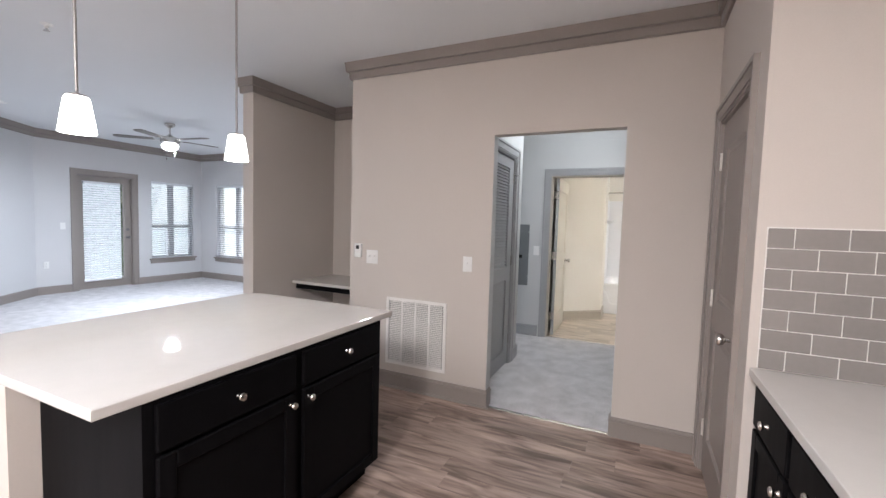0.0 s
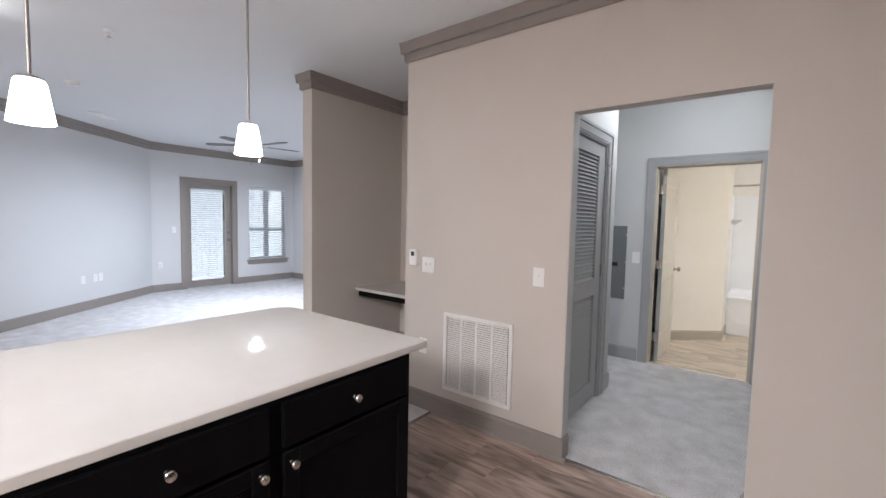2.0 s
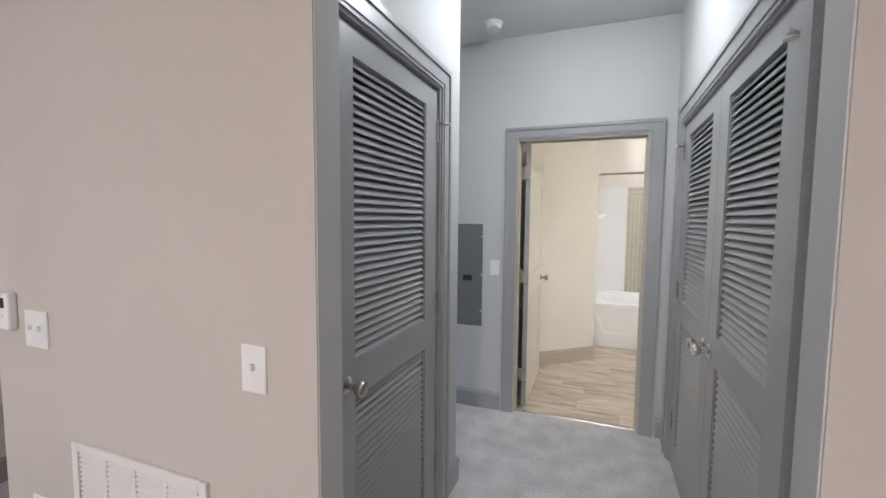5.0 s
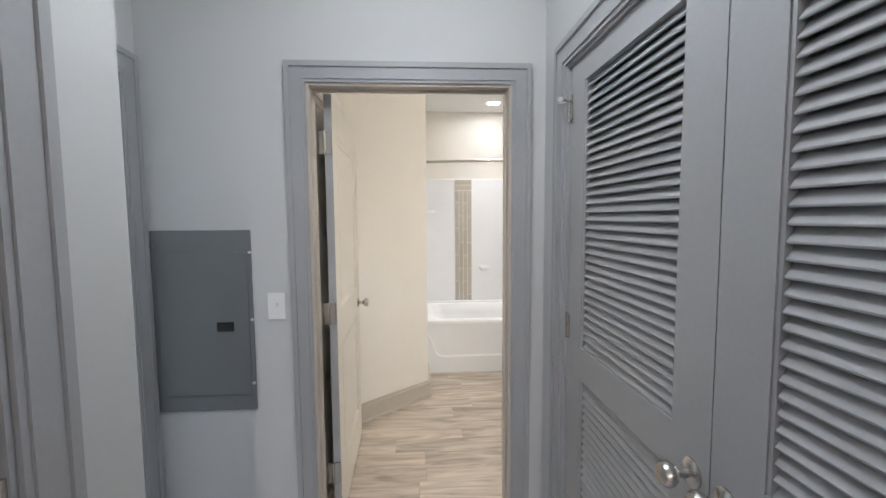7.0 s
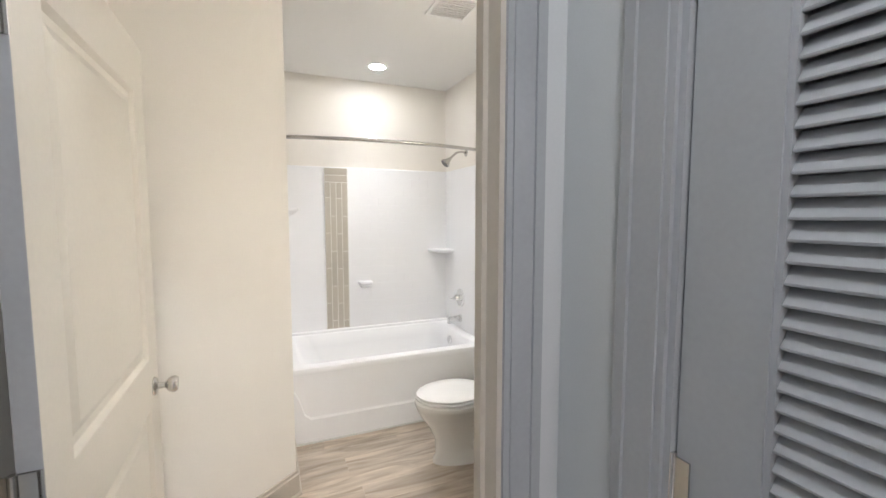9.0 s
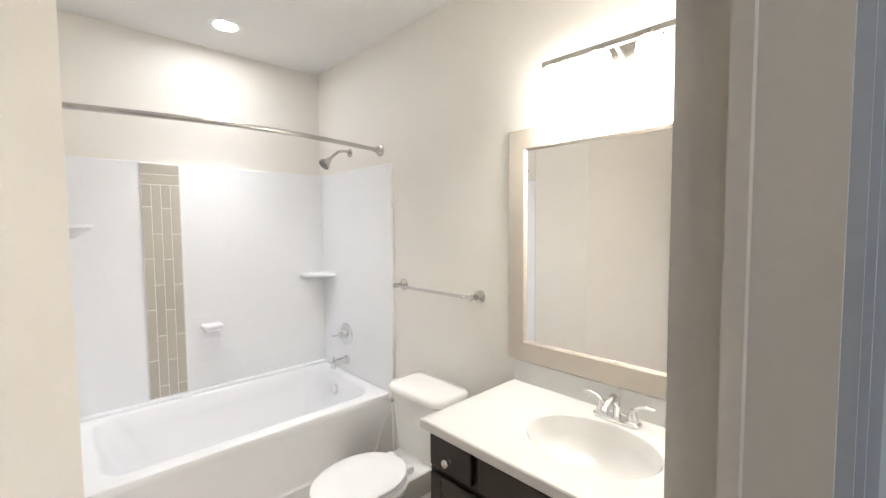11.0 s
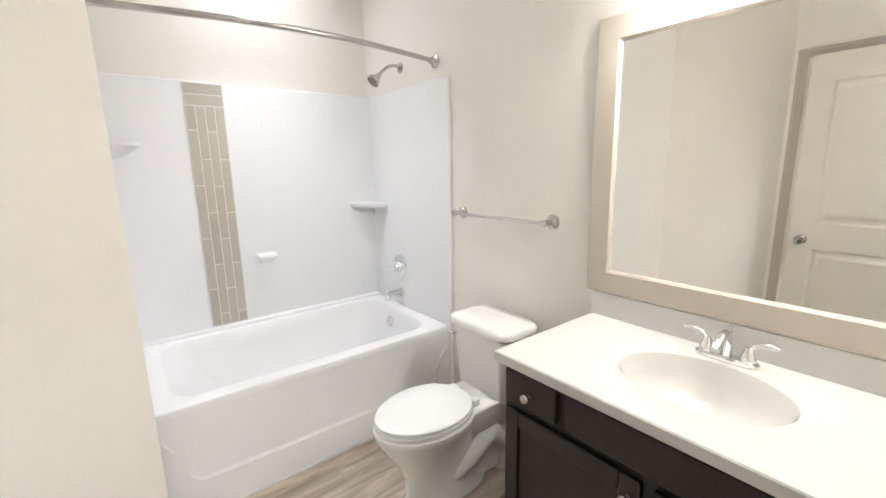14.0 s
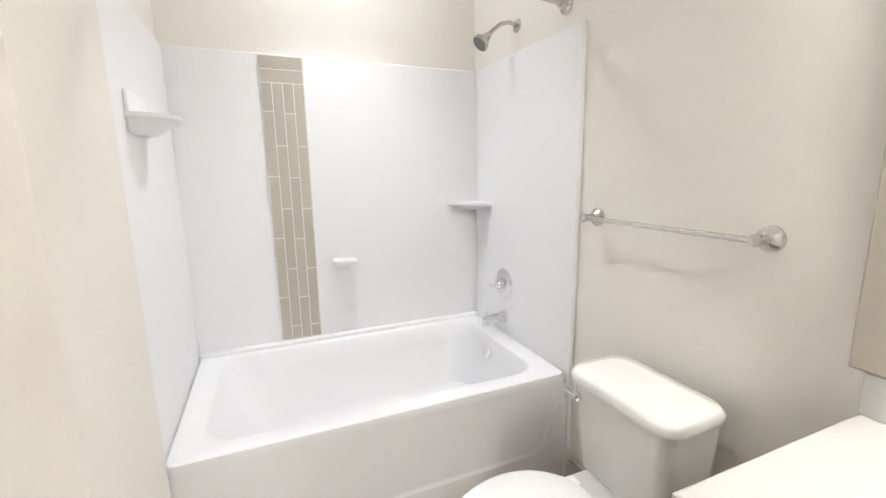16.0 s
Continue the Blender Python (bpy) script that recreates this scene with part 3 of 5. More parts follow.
def slat_mesh(name, length, depth, thick, tilt, material, nose=0.0):
    bm = bmesh.new()
    box(bm, 0, -depth / 2, -thick / 2, length, depth / 2, thick / 2, bev=nose, seg=1)
    bmesh.ops.rotate(bm, verts=bm.verts[:], cent=(0, 0, 0), matrix=Matrix.Rotation(radians(tilt), 3, "X"))
    return meshed(name, bm, material)


def louvre_door(name, w, h, label, m, knob_x, hinge_x, zs=((0.15, 0.885), (1.0, 1.925)), group="", stile=0.085):
    """A louvred closet door; its front is at y=0 and faces -y."""
    door = thing(name, label, "closet door", m, group, "structure")
    t = 0.034
    rows = [(0, 0, 0, stile, t, h), (w - stile, 0, 0, w, t, h), (stile, 0, 0, w - stile, t, zs[0][0]), (stile, 0, zs[0][1], w - stile, t, zs[1][0]), (stile, 0, zs[1][1], w - stile, t, h)]
    part("frame", boxes(*rows), HTRIM, door)
    # small step round each louvred field
    for z0, z1 in zs:
        bm = boxes((stile, 0.004, z0, stile + 0.008, t - 0.004, z1), (w - stile - 0.008, 0.004, z0, w - stile, t - 0.004, z1))
        part("bead", bm, HTRIM, door)
    me = slat_mesh("slat", w - 2 * stile - 0.014, 0.0325, 0.0065, 54, HTRIM, 0.002)
    for z0, z1 in zs:
        n = int((z1 - z0) / 0.0275)
        for i in range(n):
            piece("slat", me, door, stile + 0.007, t / 2, z0 + (i + 0.5) * (z1 - z0) / n)
    knob(door, (knob_x, 0.0, 0.925), (0, -1, 0))
    for z in (0.25, 1.05, 1.86):
        hinge(door, hinge_x, z, -0.004, NICKEL)
    return door


def flip_stop(parent, x, z):
    """A hinge-pin door stop: a short arm with a white bumper."""
    bm = bmesh.new()
    tube(bm, (x, -0.004, z), (x + 0.03, -0.045, z), 0.004, n=8)
    tube(bm, (x, -0.004, z), (x - 0.028, -0.04, z), 0.004, n=8)
    stop = part("door_stop", bm, NICKEL, parent, "nickel hinge-pin door stop", smooth=40)
    bm = bmesh.new()
    tube(bm, (x + 0.03, -0.045, z), (x + 0.036, -0.056, z), 0.008, n=10)
    part("bumper", bm, RUBBER, stop, "white rubber bumper", smooth=40)


# left closet: face towards +x, so local -y turns to +x
d = louvre_door("door_closet_left", 0.833, 2.045, "closed grey louvred closet door with a satin knob", pose(HL - 0.012, 4.661, 0.012, 0, 0, 90), 0.078, 0.836, zs=((0.15, 0.862), (0.993, 1.955)), stile=0.128)
flip_stop(d, 0.836, 1.895)
# right closet pair: face towards -x
d = louvre_door("door_closet_far", 0.786, 2.005, "closed grey louvred closet door of a pair", pose(HR + 0.008, 6.438, 0.01, 0, 0, -90), 0.735, -0.004, group="double closet doors", stile=0.124)
flip_stop(d, -0.004, 1.885)
d = louvre_door("door_closet_near", 0.782, 2.005, "closed grey louvred closet door of a pair", pose(HR + 0.008, 5.649, 0.01, 0, 0, -90), 0.045, 0.786, group="double closet doors", stile=0.126)
flip_stop(d, 0.786, 1.885)

# bathroom door, open against the side wall
BDOOR_W = 0.826
d = leaf("door_bath", BDOOR_W, 2.015, BDOOR, "open warm-white two-panel bathroom door", ((0.22, 0.86), (1.02, 1.86)), pose(-0.668, BY + 0.018, 0.012, 0, 0, 91))
knob(d, (BDOOR_W - 0.065, 0.0, 0.915), (0, -1, 0))
knob(d, (BDOOR_W - 0.065, 0.035, 0.915), (0, 1, 0))
for z in (0.25, 1.02, 1.80):
    bm = boxes((-0.010, 0.006, z - 0.05, -0.007, 0.062, z + 0.05), (-0.004, 0.0, z - 0.05, 0.0, 0.034, z + 0.05))
    tube(bm, (-0.010, 0.036, z - 0.052), (-0.010, 0.036, z + 0.052), 0.007, n=10)
    part("hinge", bm, NICKEL, d, "brushed metal hinge", smooth=40)
# strip on the hinge edge, its cool shade put into the colour
part("shaded_edge", boxes((-0.002, 0.0005, 0.0, 0.0, 0.0345, 2.015)), HTRIM, d, "door edge coloured grey for its shade")
bm = boxes((BDOOR_W, 0.008, 0.885, BDOOR_W + 0.002, 0.027, 0.945))
part("latch_plate", bm, NICKEL, d, "metal latch plate")

# linen closet door in the side wall, seen in the mirror
casing("casing_linen", "x", BLX, 1, 6.90, 7.715, 2.045, BTRIM, "beige painted casing of a shut linen closet", 0.05)

# pantry door, seen edge on, front towards -x
pw = PB - PA - 0.04
d = leaf("door_pantry", pw, 2.005, TRIM, "closed taupe two-panel pantry door", ((0.22, 0.86), (1.02, 1.86)), pose(PX + 0.012, PB - 0.02, 0.012, 0, 0, -90))
knob(d, (pw - 0.06, 0.0, 0.925), (0, -1, 0))
for z in (0.25, 1.02, 1.80):
    hinge(d, -0.004, z, -0.006)

# ---- windows and balcony door ----


def blind(parent, u0, u1, z0, z1, axis, face, sign):
    """A lowered slatted blind; axis is the wall's normal."""
    n = int((z1 - z0) / 0.043)
    L = u1 - u0
    me = slat_mesh("slat", L, 0.046, 0.003, 24 * sign, BLIND)
    b = part("blind", boxes((u0, -0.03, z1 - 0.05, u1, 0.03, z1), bev=0.004), BLIND, parent, "white slatted blind, lowered")
    b.matrix_basis = pose(0, face, 0) if axis == "y" else pose(face, 0, 0, 0, 0, 90)
    for i in range(n):
        piece("slat", me, b, u0, 0, z0 + 0.03 + (i + 0.4) * (z1 - z0 - 0.08) / n)
    piece("bottom_rail", meshed("bottom_rail", boxes((u0, -0.025, z0, u1, 0.025, z0 + 0.018), bev=0.003), BLIND), b)
    bm = bmesh.new()
    for f in (0.18, 0.82):
        tube(bm, (u0 + L * f, -0.026, z0), (u0 + L * f, -0.026, z1), 0.0015, n=6)
        tube(bm, (u0 + L * f, 0.026, z0), (u0 + L * f, 0.026, z1), 0.0015, n=6)
    part("ladder_cord", bm, BLIND, b)
    return b


def window(name, axis, face, sign, u0, u1, z0, z1, label):
    """Twin double-hung sashes with a sill and blind; sign points into the room."""
    w = thing(name, label, "window", None, "", "structure")

    def B(a0, a1, d0, d1, c0, c1):
        lo, hi = sorted((face + sign * d0, face + sign * d1))
        return (a0, lo, c0, a1, hi, c1) if axis == "y" else (lo, a0, c0, hi, a1, c1)
    f = 0.045
    mid, zm = (u0 + u1) / 2, z0 + (z1 - z0) * 0.42
    part("window_frame", boxes(B(u0, u0 + f, -0.13, -0.07, z0, z1), B(u1 - f, u1, -0.13, -0.07, z0, z1), B(u0 + f, u1 - f, -0.13, -0.07, z1 - f, z1), B(u0 + f, u1 - f, -0.13, -0.07, z0, z0 + f),
                               B(mid - 0.05, mid + 0.05, -0.13, -0.07, z0 + f, z1 - f), B(u0 + f, mid - 0.05, -0.125, -0.075, zm - 0.03, zm + 0.03), B(mid + 0.05, u1 - f, -0.125, -0.075, zm - 0.03, zm + 0.03)), BRONZE, w)
    for a0, a1 in ((u0 + f, mid - 0.05), (mid + 0.05, u1 - f)):
        for c0, c1 in ((z0 + f, zm - 0.03), (zm + 0.03, z1 - f)):
            p = part("pane", boxes(B(a0, a1, -0.102, -0.098, c0, c1)), GLASS, w, "clear glass pane")
            p.visible_shadow = False
    part("window_sill", boxes(B(u0 - 0.05, u1 + 0.05, -0.06, 0.045, z0 - 0.03, z0), B(u0 - 0.03, u1 + 0.03, 0.0, 0.018, z0 - 0.10, z0 - 0.03), bev=0.004), TRIM, w, "taupe painted sill and apron")
    blind(w, u0 + 0.01, u1 - 0.01, z0 + 0.005, z1 - 0.005, axis, face - sign * 0.035, 1 if axis == "y" else -1)
    return w


window("window_1", "x", LX, 1, W0, W1, WZ0, WZ1, "twin sash window with a lowered white blind")
window("window_2", "y", LY, -1, V0, V1, WZ0, WZ1, "twin sash window with a lowered white blind")
bd = thing("door_balcony", "closed taupe glazed balcony door with a white blind", "door", None, "", "structure")
a0, a1, xf = D0 + 0.022, D1 - 0.022, LX - 0.05
part("frame", boxes((xf - 0.045, a0, 0.01, xf, a0 + 0.10, DH - 0.02), (xf - 0.045, a1 - 0.12, 0.01, xf, a1, DH - 0.02), (xf - 0.045, a0 + 0.10, DH - 0.13, xf, a1 - 0.12, DH - 0.02), (xf - 0.045, a0 + 0.10, 0.01, xf, a1 - 0.12, 0.16)), TRIM, bd)
p = part("pane", boxes((xf - 0.026, a0 + 0.10, 0.16, xf - 0.02, a1 - 0.12, DH - 0.13)), GLASS, bd, "clear glass pane")
p.visible_shadow = False
blind(bd, a0 + 0.085, a1 - 0.20, 0.15, DH - 0.12, "x", xf + 0.032, -1)
knob(bd, (xf, a1 - 0.06, 0.95), (1, 0, 0), PEWTER)
bm = bmesh.new()
tube(bm, (xf, a1 - 0.06, 1.10), (xf + 0.02, a1 - 0.06, 1.10), 0.028, n=18)
part("deadbolt", bm, PEWTER, bd, "dark metal deadbolt", smooth=40)

# ---- outdoors beyond the blinds ----
structure("ground", boxes((-300, -300, -3.3, 300, 300, -3.2)), GRASS, "lawn around the building, one storey down", "ground")
structure("balcony_slab", boxes((LX - 1.8, 4.2, -0.2, LX - 0.15, LY + 0.3, -0.03)), CONC, "grey concrete balcony floor", "balcony")
rail = thing("balcony_railing", "dark metal balcony railing with upright bars", "railing")
part("top_rail", boxes((LX - 1.78, 4.2, 1.02, LX - 1.73, LY + 0.3, 1.06)), PEWTER, rail)
part("bottom_rail", boxes((LX - 1.78, 4.2, 0.06, LX - 1.73, LY + 0.3, 0.10)), PEWTER, rail)
part("post", boxes((LX - 1.78, 4.2, -0.03, LX - 1.73, 4.25, 1.02)), PEWTER, rail)
part("post", boxes((LX - 1.78, LY + 0.25, -0.03, LX - 1.73, LY + 0.3, 1.02)), PEWTER, rail)
me = meshed("bar", boxes((-0.008, -0.008, 0.10, 0.008, 0.008, 1.02)), PEWTER)
for i in range(28):
    piece("bar", me, rail, LX - 1.755, 4.36 + i * 0.118)


def tree(x, y, h, seed):
    rnd = random.Random(seed)
    t = thing("tree", "leafy tree beyond the balcony", "tree", pose(x, y, -3.2), "trees outside")
    bm = bmesh.new()
    tube(bm, (0, 0, 0), (0.1, 0.05, h * 0.55), 0.2, 0.09, 10)
    for k in range(7):
        a = rnd.uniform(0, 6.28)
        z = h * rnd.uniform(0.3, 0.55)
        tube(bm, (0.05, 0.02, z), (math.cos(a) * h * 0.25, math.sin(a) * h * 0.25, z + h * 0.25), 0.07, 0.02, 6)
    part("trunk", bm, BARK, t)
    verts, faces = [], []
    for k in range(2600):
        a, b, r = rnd.uniform(0, 6.28), rnd.uniform(-1, 1), rnd.random() ** 0.45
        c = Vector((math.cos(a) * math.sqrt(1 - b * b) * h * 0.3 * r, math.sin(a) * math.sqrt(1 - b * b) * h * 0.3 * r, h * 0.66 + b * h * 0.33 * r))
        q = Euler((rnd.uniform(0, 6), rnd.uniform(0, 6), rnd.uniform(0, 6))).to_matrix()
        s = rnd.uniform(0.10, 0.22)
        i = len(verts)
        verts += [tuple(c + q @ Vector(v) * s) for v in ((-1, 0, 0), (0, -0.5, 0.1), (1, 0, 0), (0, 0.5, 0.1))]
        faces.append((i, i + 1, i + 2, i + 3))
    me = bpy.data.meshes.new("crown")
    me.from_pydata(verts, [], faces)
    me.materials.append(LEAF)
    ob = new("crown", me)
    ob.parent = t


for k, (x, y, h) in enumerate(((-19, 6.5, 8), (-21, 11, 9), (-24, 2, 9), (-12, 16, 8), (-6, 19, 9))):
    tree(x, y, h, k)

# ---- kitchen ----


def small_knob(parent, at, direction, material=NICKEL, r=0.015):
    d = Vector(direction)
    m = Matrix.Translation(at) @ d.to_track_quat("Z", "Y").to_matrix().to_4x4()
    bm = bmesh.new()
    lathe(bm, [(0.0, 0.0), (r * 0.6, 0.0), (r * 0.42, 0.006), (r * 0.42, 0.012), (r * 0.9, 0.016), (r, 0.021), (r * 0.85, 0.026), (0.0, 0.028)], m, 16)
    return part("knob", bm, material, parent, "brushed nickel knob", smooth=40)


def shaker(parent, name, axis, face, sign, a0, a1, z0, z1, material, flat=False):
    """A cabinet front standing 19 mm proud of the face; sign points outwards."""
    def B(u0, u1, d0, d1, c0, c1):
        lo, hi = sorted((face + sign * d0, face + sign * d1))
        return (lo, u0, c0, hi, u1, c1) if axis == "x" else (u0, lo, c0, u1, hi, c1)
    a0, a1 = sorted((a0, a1))
    bm = bmesh.new()
    if flat:
        box(bm, *B(a0, a1, 0.0, 0.019, z0, z1), bev=0.004)
    else:
        s = 0.055
        front = part(name, boxes(B(a0 + s, a1 - s, 0, 0.009, z0 + s, z1 - s)), material, parent)
        for k, r in enumerate((B(a0, a0 + s, 0, 0.019, z0, z1), B(a1 - s, a1, 0, 0.019, z0, z1), B(a0 + s, a1 - s, 0, 0.019, z0, z0 + s), B(a0 + s, a1 - s, 0, 0.019, z1 - s, z1))):
            part(("stile", "rail")[k // 2], box(bmesh.new(), *r, bev=0.0035, seg=1), material, front)
        bm.free()
        return front
    return part(name, bm, material, parent)


isl = thing("kitchen_island", "black stained island cabinet with two drawers and two doors", "kitchen island")
IX = -0.974
part("body", boxes((-1.562, 2.075, 0.10, IX, 3.288, 0.878)), BLACKWOOD, isl)
part("toe_kick", boxes((-1.562, 2.085, 0.0, IX - 0.07, 3.27, 0.10)), BLACKWOOD, isl)
for a0, a1 in ((2.108, 2.652), (2.698, 3.262)):
    dr = shaker(isl, "drawer", "x", IX, 1, a0, a1, 0.722, 0.866, BLACKWOOD, flat=True)
    small_knob(dr, (IX + 0.019, (a0 + a1) / 2, 0.796), (1, 0, 0))
for a0, a1, kx in ((2.108, 2.652, 2.624), (2.698, 3.262, 2.726)):
    do = shaker(isl, "door", "x", IX, 1, a0, a1, 0.118, 0.706, BLACKWOOD)
    small_knob(do, (IX + 0.019, kx, 0.667), (1, 0, 0))
solid("pony_wall", boxes((-1.75, 1.99, 0.0, -1.565, 2.07, 0.878), (-1.75, 2.07, 0.0, -1.565, 3.32, 0.878)), WALL, "greige painted half wall behind the island", "half wall", "structure")
solid("worktop_brace", boxes((-1.95, 1.972, 0.80, -1.62, 1.988, 0.878), (-1.95, 1.988, 0.80, -1.752, 2.03, 0.878), bev=0.003), TRIM, "taupe painted board bracing the worktop overhang", "brace")
bm = bmesh.new()
edge = [(-0.970, 1.952), (-0.970, 3.400)]
edge += [(-1.955 - 0.12 * math.sin(math.pi / 2 * k / 8), 3.28 + 0.12 * math.cos(math.pi / 2 * k / 8)) for k in range(9)]
edge += [(-1.955 - 0.12 * math.cos(math.pi / 2 * k / 8), 2.072 - 0.12 * math.sin(math.pi / 2 * k / 8)) for k in range(9)]
mid = Vector((-1.52, 2.68))


def worktop_ring(inset, z):
    return [(x + math.copysign(inset, mid.x - x), y + math.copysign(inset, mid.y - y), z) for x, y in edge]


loft(bm, [worktop_ring(0.002, 0.880), worktop_ring(0.0, 0.883), worktop_ring(0.0, 0.909), worktop_ring(0.003, 0.912)])
solid("island_worktop", bm, QUARTZ, "white quartz worktop overhanging the black island", "worktop")

cab = thing("base_cabinet", "black stained base cabinet under a white worktop", "cabinet")
CX = 0.722
part("body", boxes((CX, 0.6, 0.10, EX, PY, 0.878)), BLACKWOOD, cab)
part("toe_kick", boxes((CX + 0.07, 0.6, 0.0, EX, PY, 0.10)), BLACKWOOD, cab)
for a0, a1 in ((2.885, 3.265), (2.46, 2.85), (2.03, 2.425), (1.60, 1.995), (1.17, 1.565)):
    dr = shaker(cab, "drawer", "x", CX, -1, a0, a1, 0.705, 0.852, BLACKWOOD, flat=True)
    small_knob(dr, (CX - 0.019, (a0 + a1) / 2, 0.775), (-1, 0, 0))
    do = shaker(cab, "door", "x", CX, -1, a0, a1, 0.118, 0.690, BLACKWOOD)
    small_knob(do, (CX - 0.019, a0 + 0.03, 0.64), (-1, 0, 0))
bm = bmesh.new()
box(bm, 0.684, 0.58, 0.880, EX, PY - 0.001, 0.912, bev=0.003)
solid("kitchen_worktop", bm, QUARTZ, "white quartz worktop against the tiled splashback", "worktop")
spl = thing("backsplash", "taupe subway tile splashback with pale grout", "backsplash", None, "", "structure")
part("grout", boxes((0.705, PY - 0.005, 0.914, EX, PY, 1.442)), GROUT, spl)
tw, th, gap = 0.147, 0.071, 0.004
tile_full = meshed("tile", boxes((0, -0.009, 0, tw, -0.005, th), bev=0.0015), TILE)
for r in range(7):
    z = 0.916 + r * (th + gap)
    x = 0.709 if r % 2 else 0.6375
    while x < EX - 0.01:
        x0, x1 = max(x, 0.708), min(x + tw, EX - 0.002)
        if x1 - x0 > 0.02:
            me = tile_full if abs(x1 - x0 - tw) < 1e-4 else meshed("tile", boxes((0, -0.009, 0, x1 - x0, -0.005, th), bev=0.0015), TILE)
            piece("tile", me, spl, x0, PY, z)
        x += tw + gap

# niche desk
desk = thing("built_in_desk", "white desk top on a black apron in the niche", "desk")
part("desk_top", boxes((NX0, 4.87, 0.700, NX1, NB, 0.730), bev=0.003), QUARTZ, desk, "white quartz desk top")
part("apron", boxes((NX0 + 0.03, 4.895, 0.643, NX1, 4.92, 0.700), (NX0 + 0.03, 4.92, 0.643, NX0 + 0.055, NB, 0.700)), BLACKWOOD, desk, "black stained apron")

# wall plates on the grille wall


def plate(name, at, normal, w, h, label, kind_of="toggle", gangs=1, category="switch"):
    """A wall plate; kind_of is toggle, outlet or blank."""
    n = Vector(normal)
    rz = math.degrees(math.atan2(n.x, -n.y))
    s = thing(name, label, category, pose(*at, 0, 0, rz))
    part("cover_plate", boxes((-w / 2, -0.006, -h / 2, w / 2, 0, h / 2), bev=0.0025), WHITE, s)
    for g in range(gangs):
        x = (g - (gangs - 1) / 2) * 0.046
        if kind_of == "toggle":
            part("toggle", boxes((x - 0.005, -0.017, -0.002, x + 0.005, -0.006, 0.014), bev=0.0015), WHITE, s)
        elif kind_of == "outlet":
            for z in (-0.02, 0.02):
                part("socket", boxes((x - 0.017, -0.0085, z - 0.014, x + 0.017, -0.006, z + 0.014), bev=0.003), WHITE, s)
                part("slot", boxes((x - 0.008, -0.0092, z - 0.004, x - 0.006, -0.0085, z + 0.006), (x + 0.006, -0.0092, z - 0.004, x + 0.008, -0.0085, z + 0.006)), DARK, s)
    return s


N = (0, -1, 0)
plate("light_switch", (-0.916, GY, 1.104), N, 0.075, 0.118, "white single toggle switch beside the passage")
plate("light_switch", (-1.805, GY, 1.108), N, 0.118, 0.118, "white double toggle switch beside the thermostat", "toggle", 2)
plate("wall_outlet", (-1.705, 1.99, 0.62), N, 0.06, 0.11, "white wall outlet on the half wall", "outlet", 1, "outlet")
plate("wall_outlet", (-1.845, GY, 0.488), N, 0.072, 0.116, "white wall outlet above the baseboard", "outlet", 1, "outlet")
th_ = thing("thermostat", "small white wall thermostat with a dark display", "thermostat", pose(-1.945, GY, 1.157))
part("body", boxes((-0.036, -0.026, -0.06, 0.036, 0, 0.06), bev=0.006), WHITE, th_)
part("display", boxes((-0.016, -0.0275, 0.012, 0.016, -0.026, 0.044)), DARK, th_, "dark display")
part("button", boxes((-0.012, -0.028, -0.02, 0.012, -0.026, -0.008), bev=0.001), GRILLE, th_)

# return-air grille
gr = thing("return_air_grille", "white louvred return-air grille on the wall", "air grille", pose(-1.645, GY, 0.206))
GW, GH = 0.565, 0.572
fr = 0.028
part("frame", boxes((0, -0.012, 0, fr, 0, GH), (GW - fr, -0.012, 0, GW, 0, GH), (fr, -0.012, 0, GW - fr, 0, fr), (fr, -0.012, GH - fr, GW - fr, 0, GH), bev=0.003), GRILLE, gr)
part("backing", boxes((fr, -0.0025, fr, GW - fr, -0.001, GH - fr)), DUCT, gr, "grey filter behind the louvres")
cw = (GW - 2 * fr) / 4
for c in range(1, 4):
    part("mullion", boxes((fr + c * cw - 0.007, -0.011, fr, fr + c * cw + 0.007, -0.002, GH - fr)), GRILLE, gr)
me = slat_mesh("slat", cw - 0.014, 0.0125, 0.0022, 35, GRILLE)
ns = 34
for c in range(4):
    for i in range(ns):
        piece("slat", me, gr, fr + c * cw + 0.007, -0.0068, fr + (i + 0.5) * (GH - 2 * fr) / ns)


# pendant lamps over the island


def pendant(x, y):
    p = thing("pendant_lamp", "lit white glass pendant on a thin metal stem", "pendant lamp", pose(x, y, -0.016), "pendants over the island")
    bm = bmesh.new()
    lathe(bm, [(0.0, H), (0.06, H), (0.06, H - 0.012), (0.05, H - 0.022), (0.0, H - 0.024)], n=24)
    part("canopy", bm, NICKEL, p, smooth=40)
    bm = bmesh.new()
    tube(bm, (0, 0, 1.90), (0, 0, H - 0.02), 0.0058, n=10)
    part("stem", bm, STEM, p, smooth=40)
    bm = bmesh.new()
    lathe(bm, [(0.0, 1.896), (0.010, 1.895), (0.012, 1.889), (0.034, 1.886), (0.038, 1.880), (0.0, 1.877)], n=24)
    part("cap", bm, STEM, p, smooth=40)
    bm = bmesh.new()
    lathe(bm, [(0.026, 1.882), (0.038, 1.878), (0.042, 1.868), (0.061, 1.743), (0.058, 1.743), (0.039, 1.866), (0.024, 1.875)], n=32)
    part("shade", bm, SHADE, p, "frosted white glass shade", smooth=40)
    bm = bmesh.new()
    lathe(bm, [(0.0, 1.765), (0.018, 1.772), (0.028, 1.79), (0.024, 1.82), (0.012, 1.85), (0.012, 1.882)], n=16)
    part("bulb", bm, BULB, p, "lit bulb", smooth=60)


pendant(-1.74, 3.0)
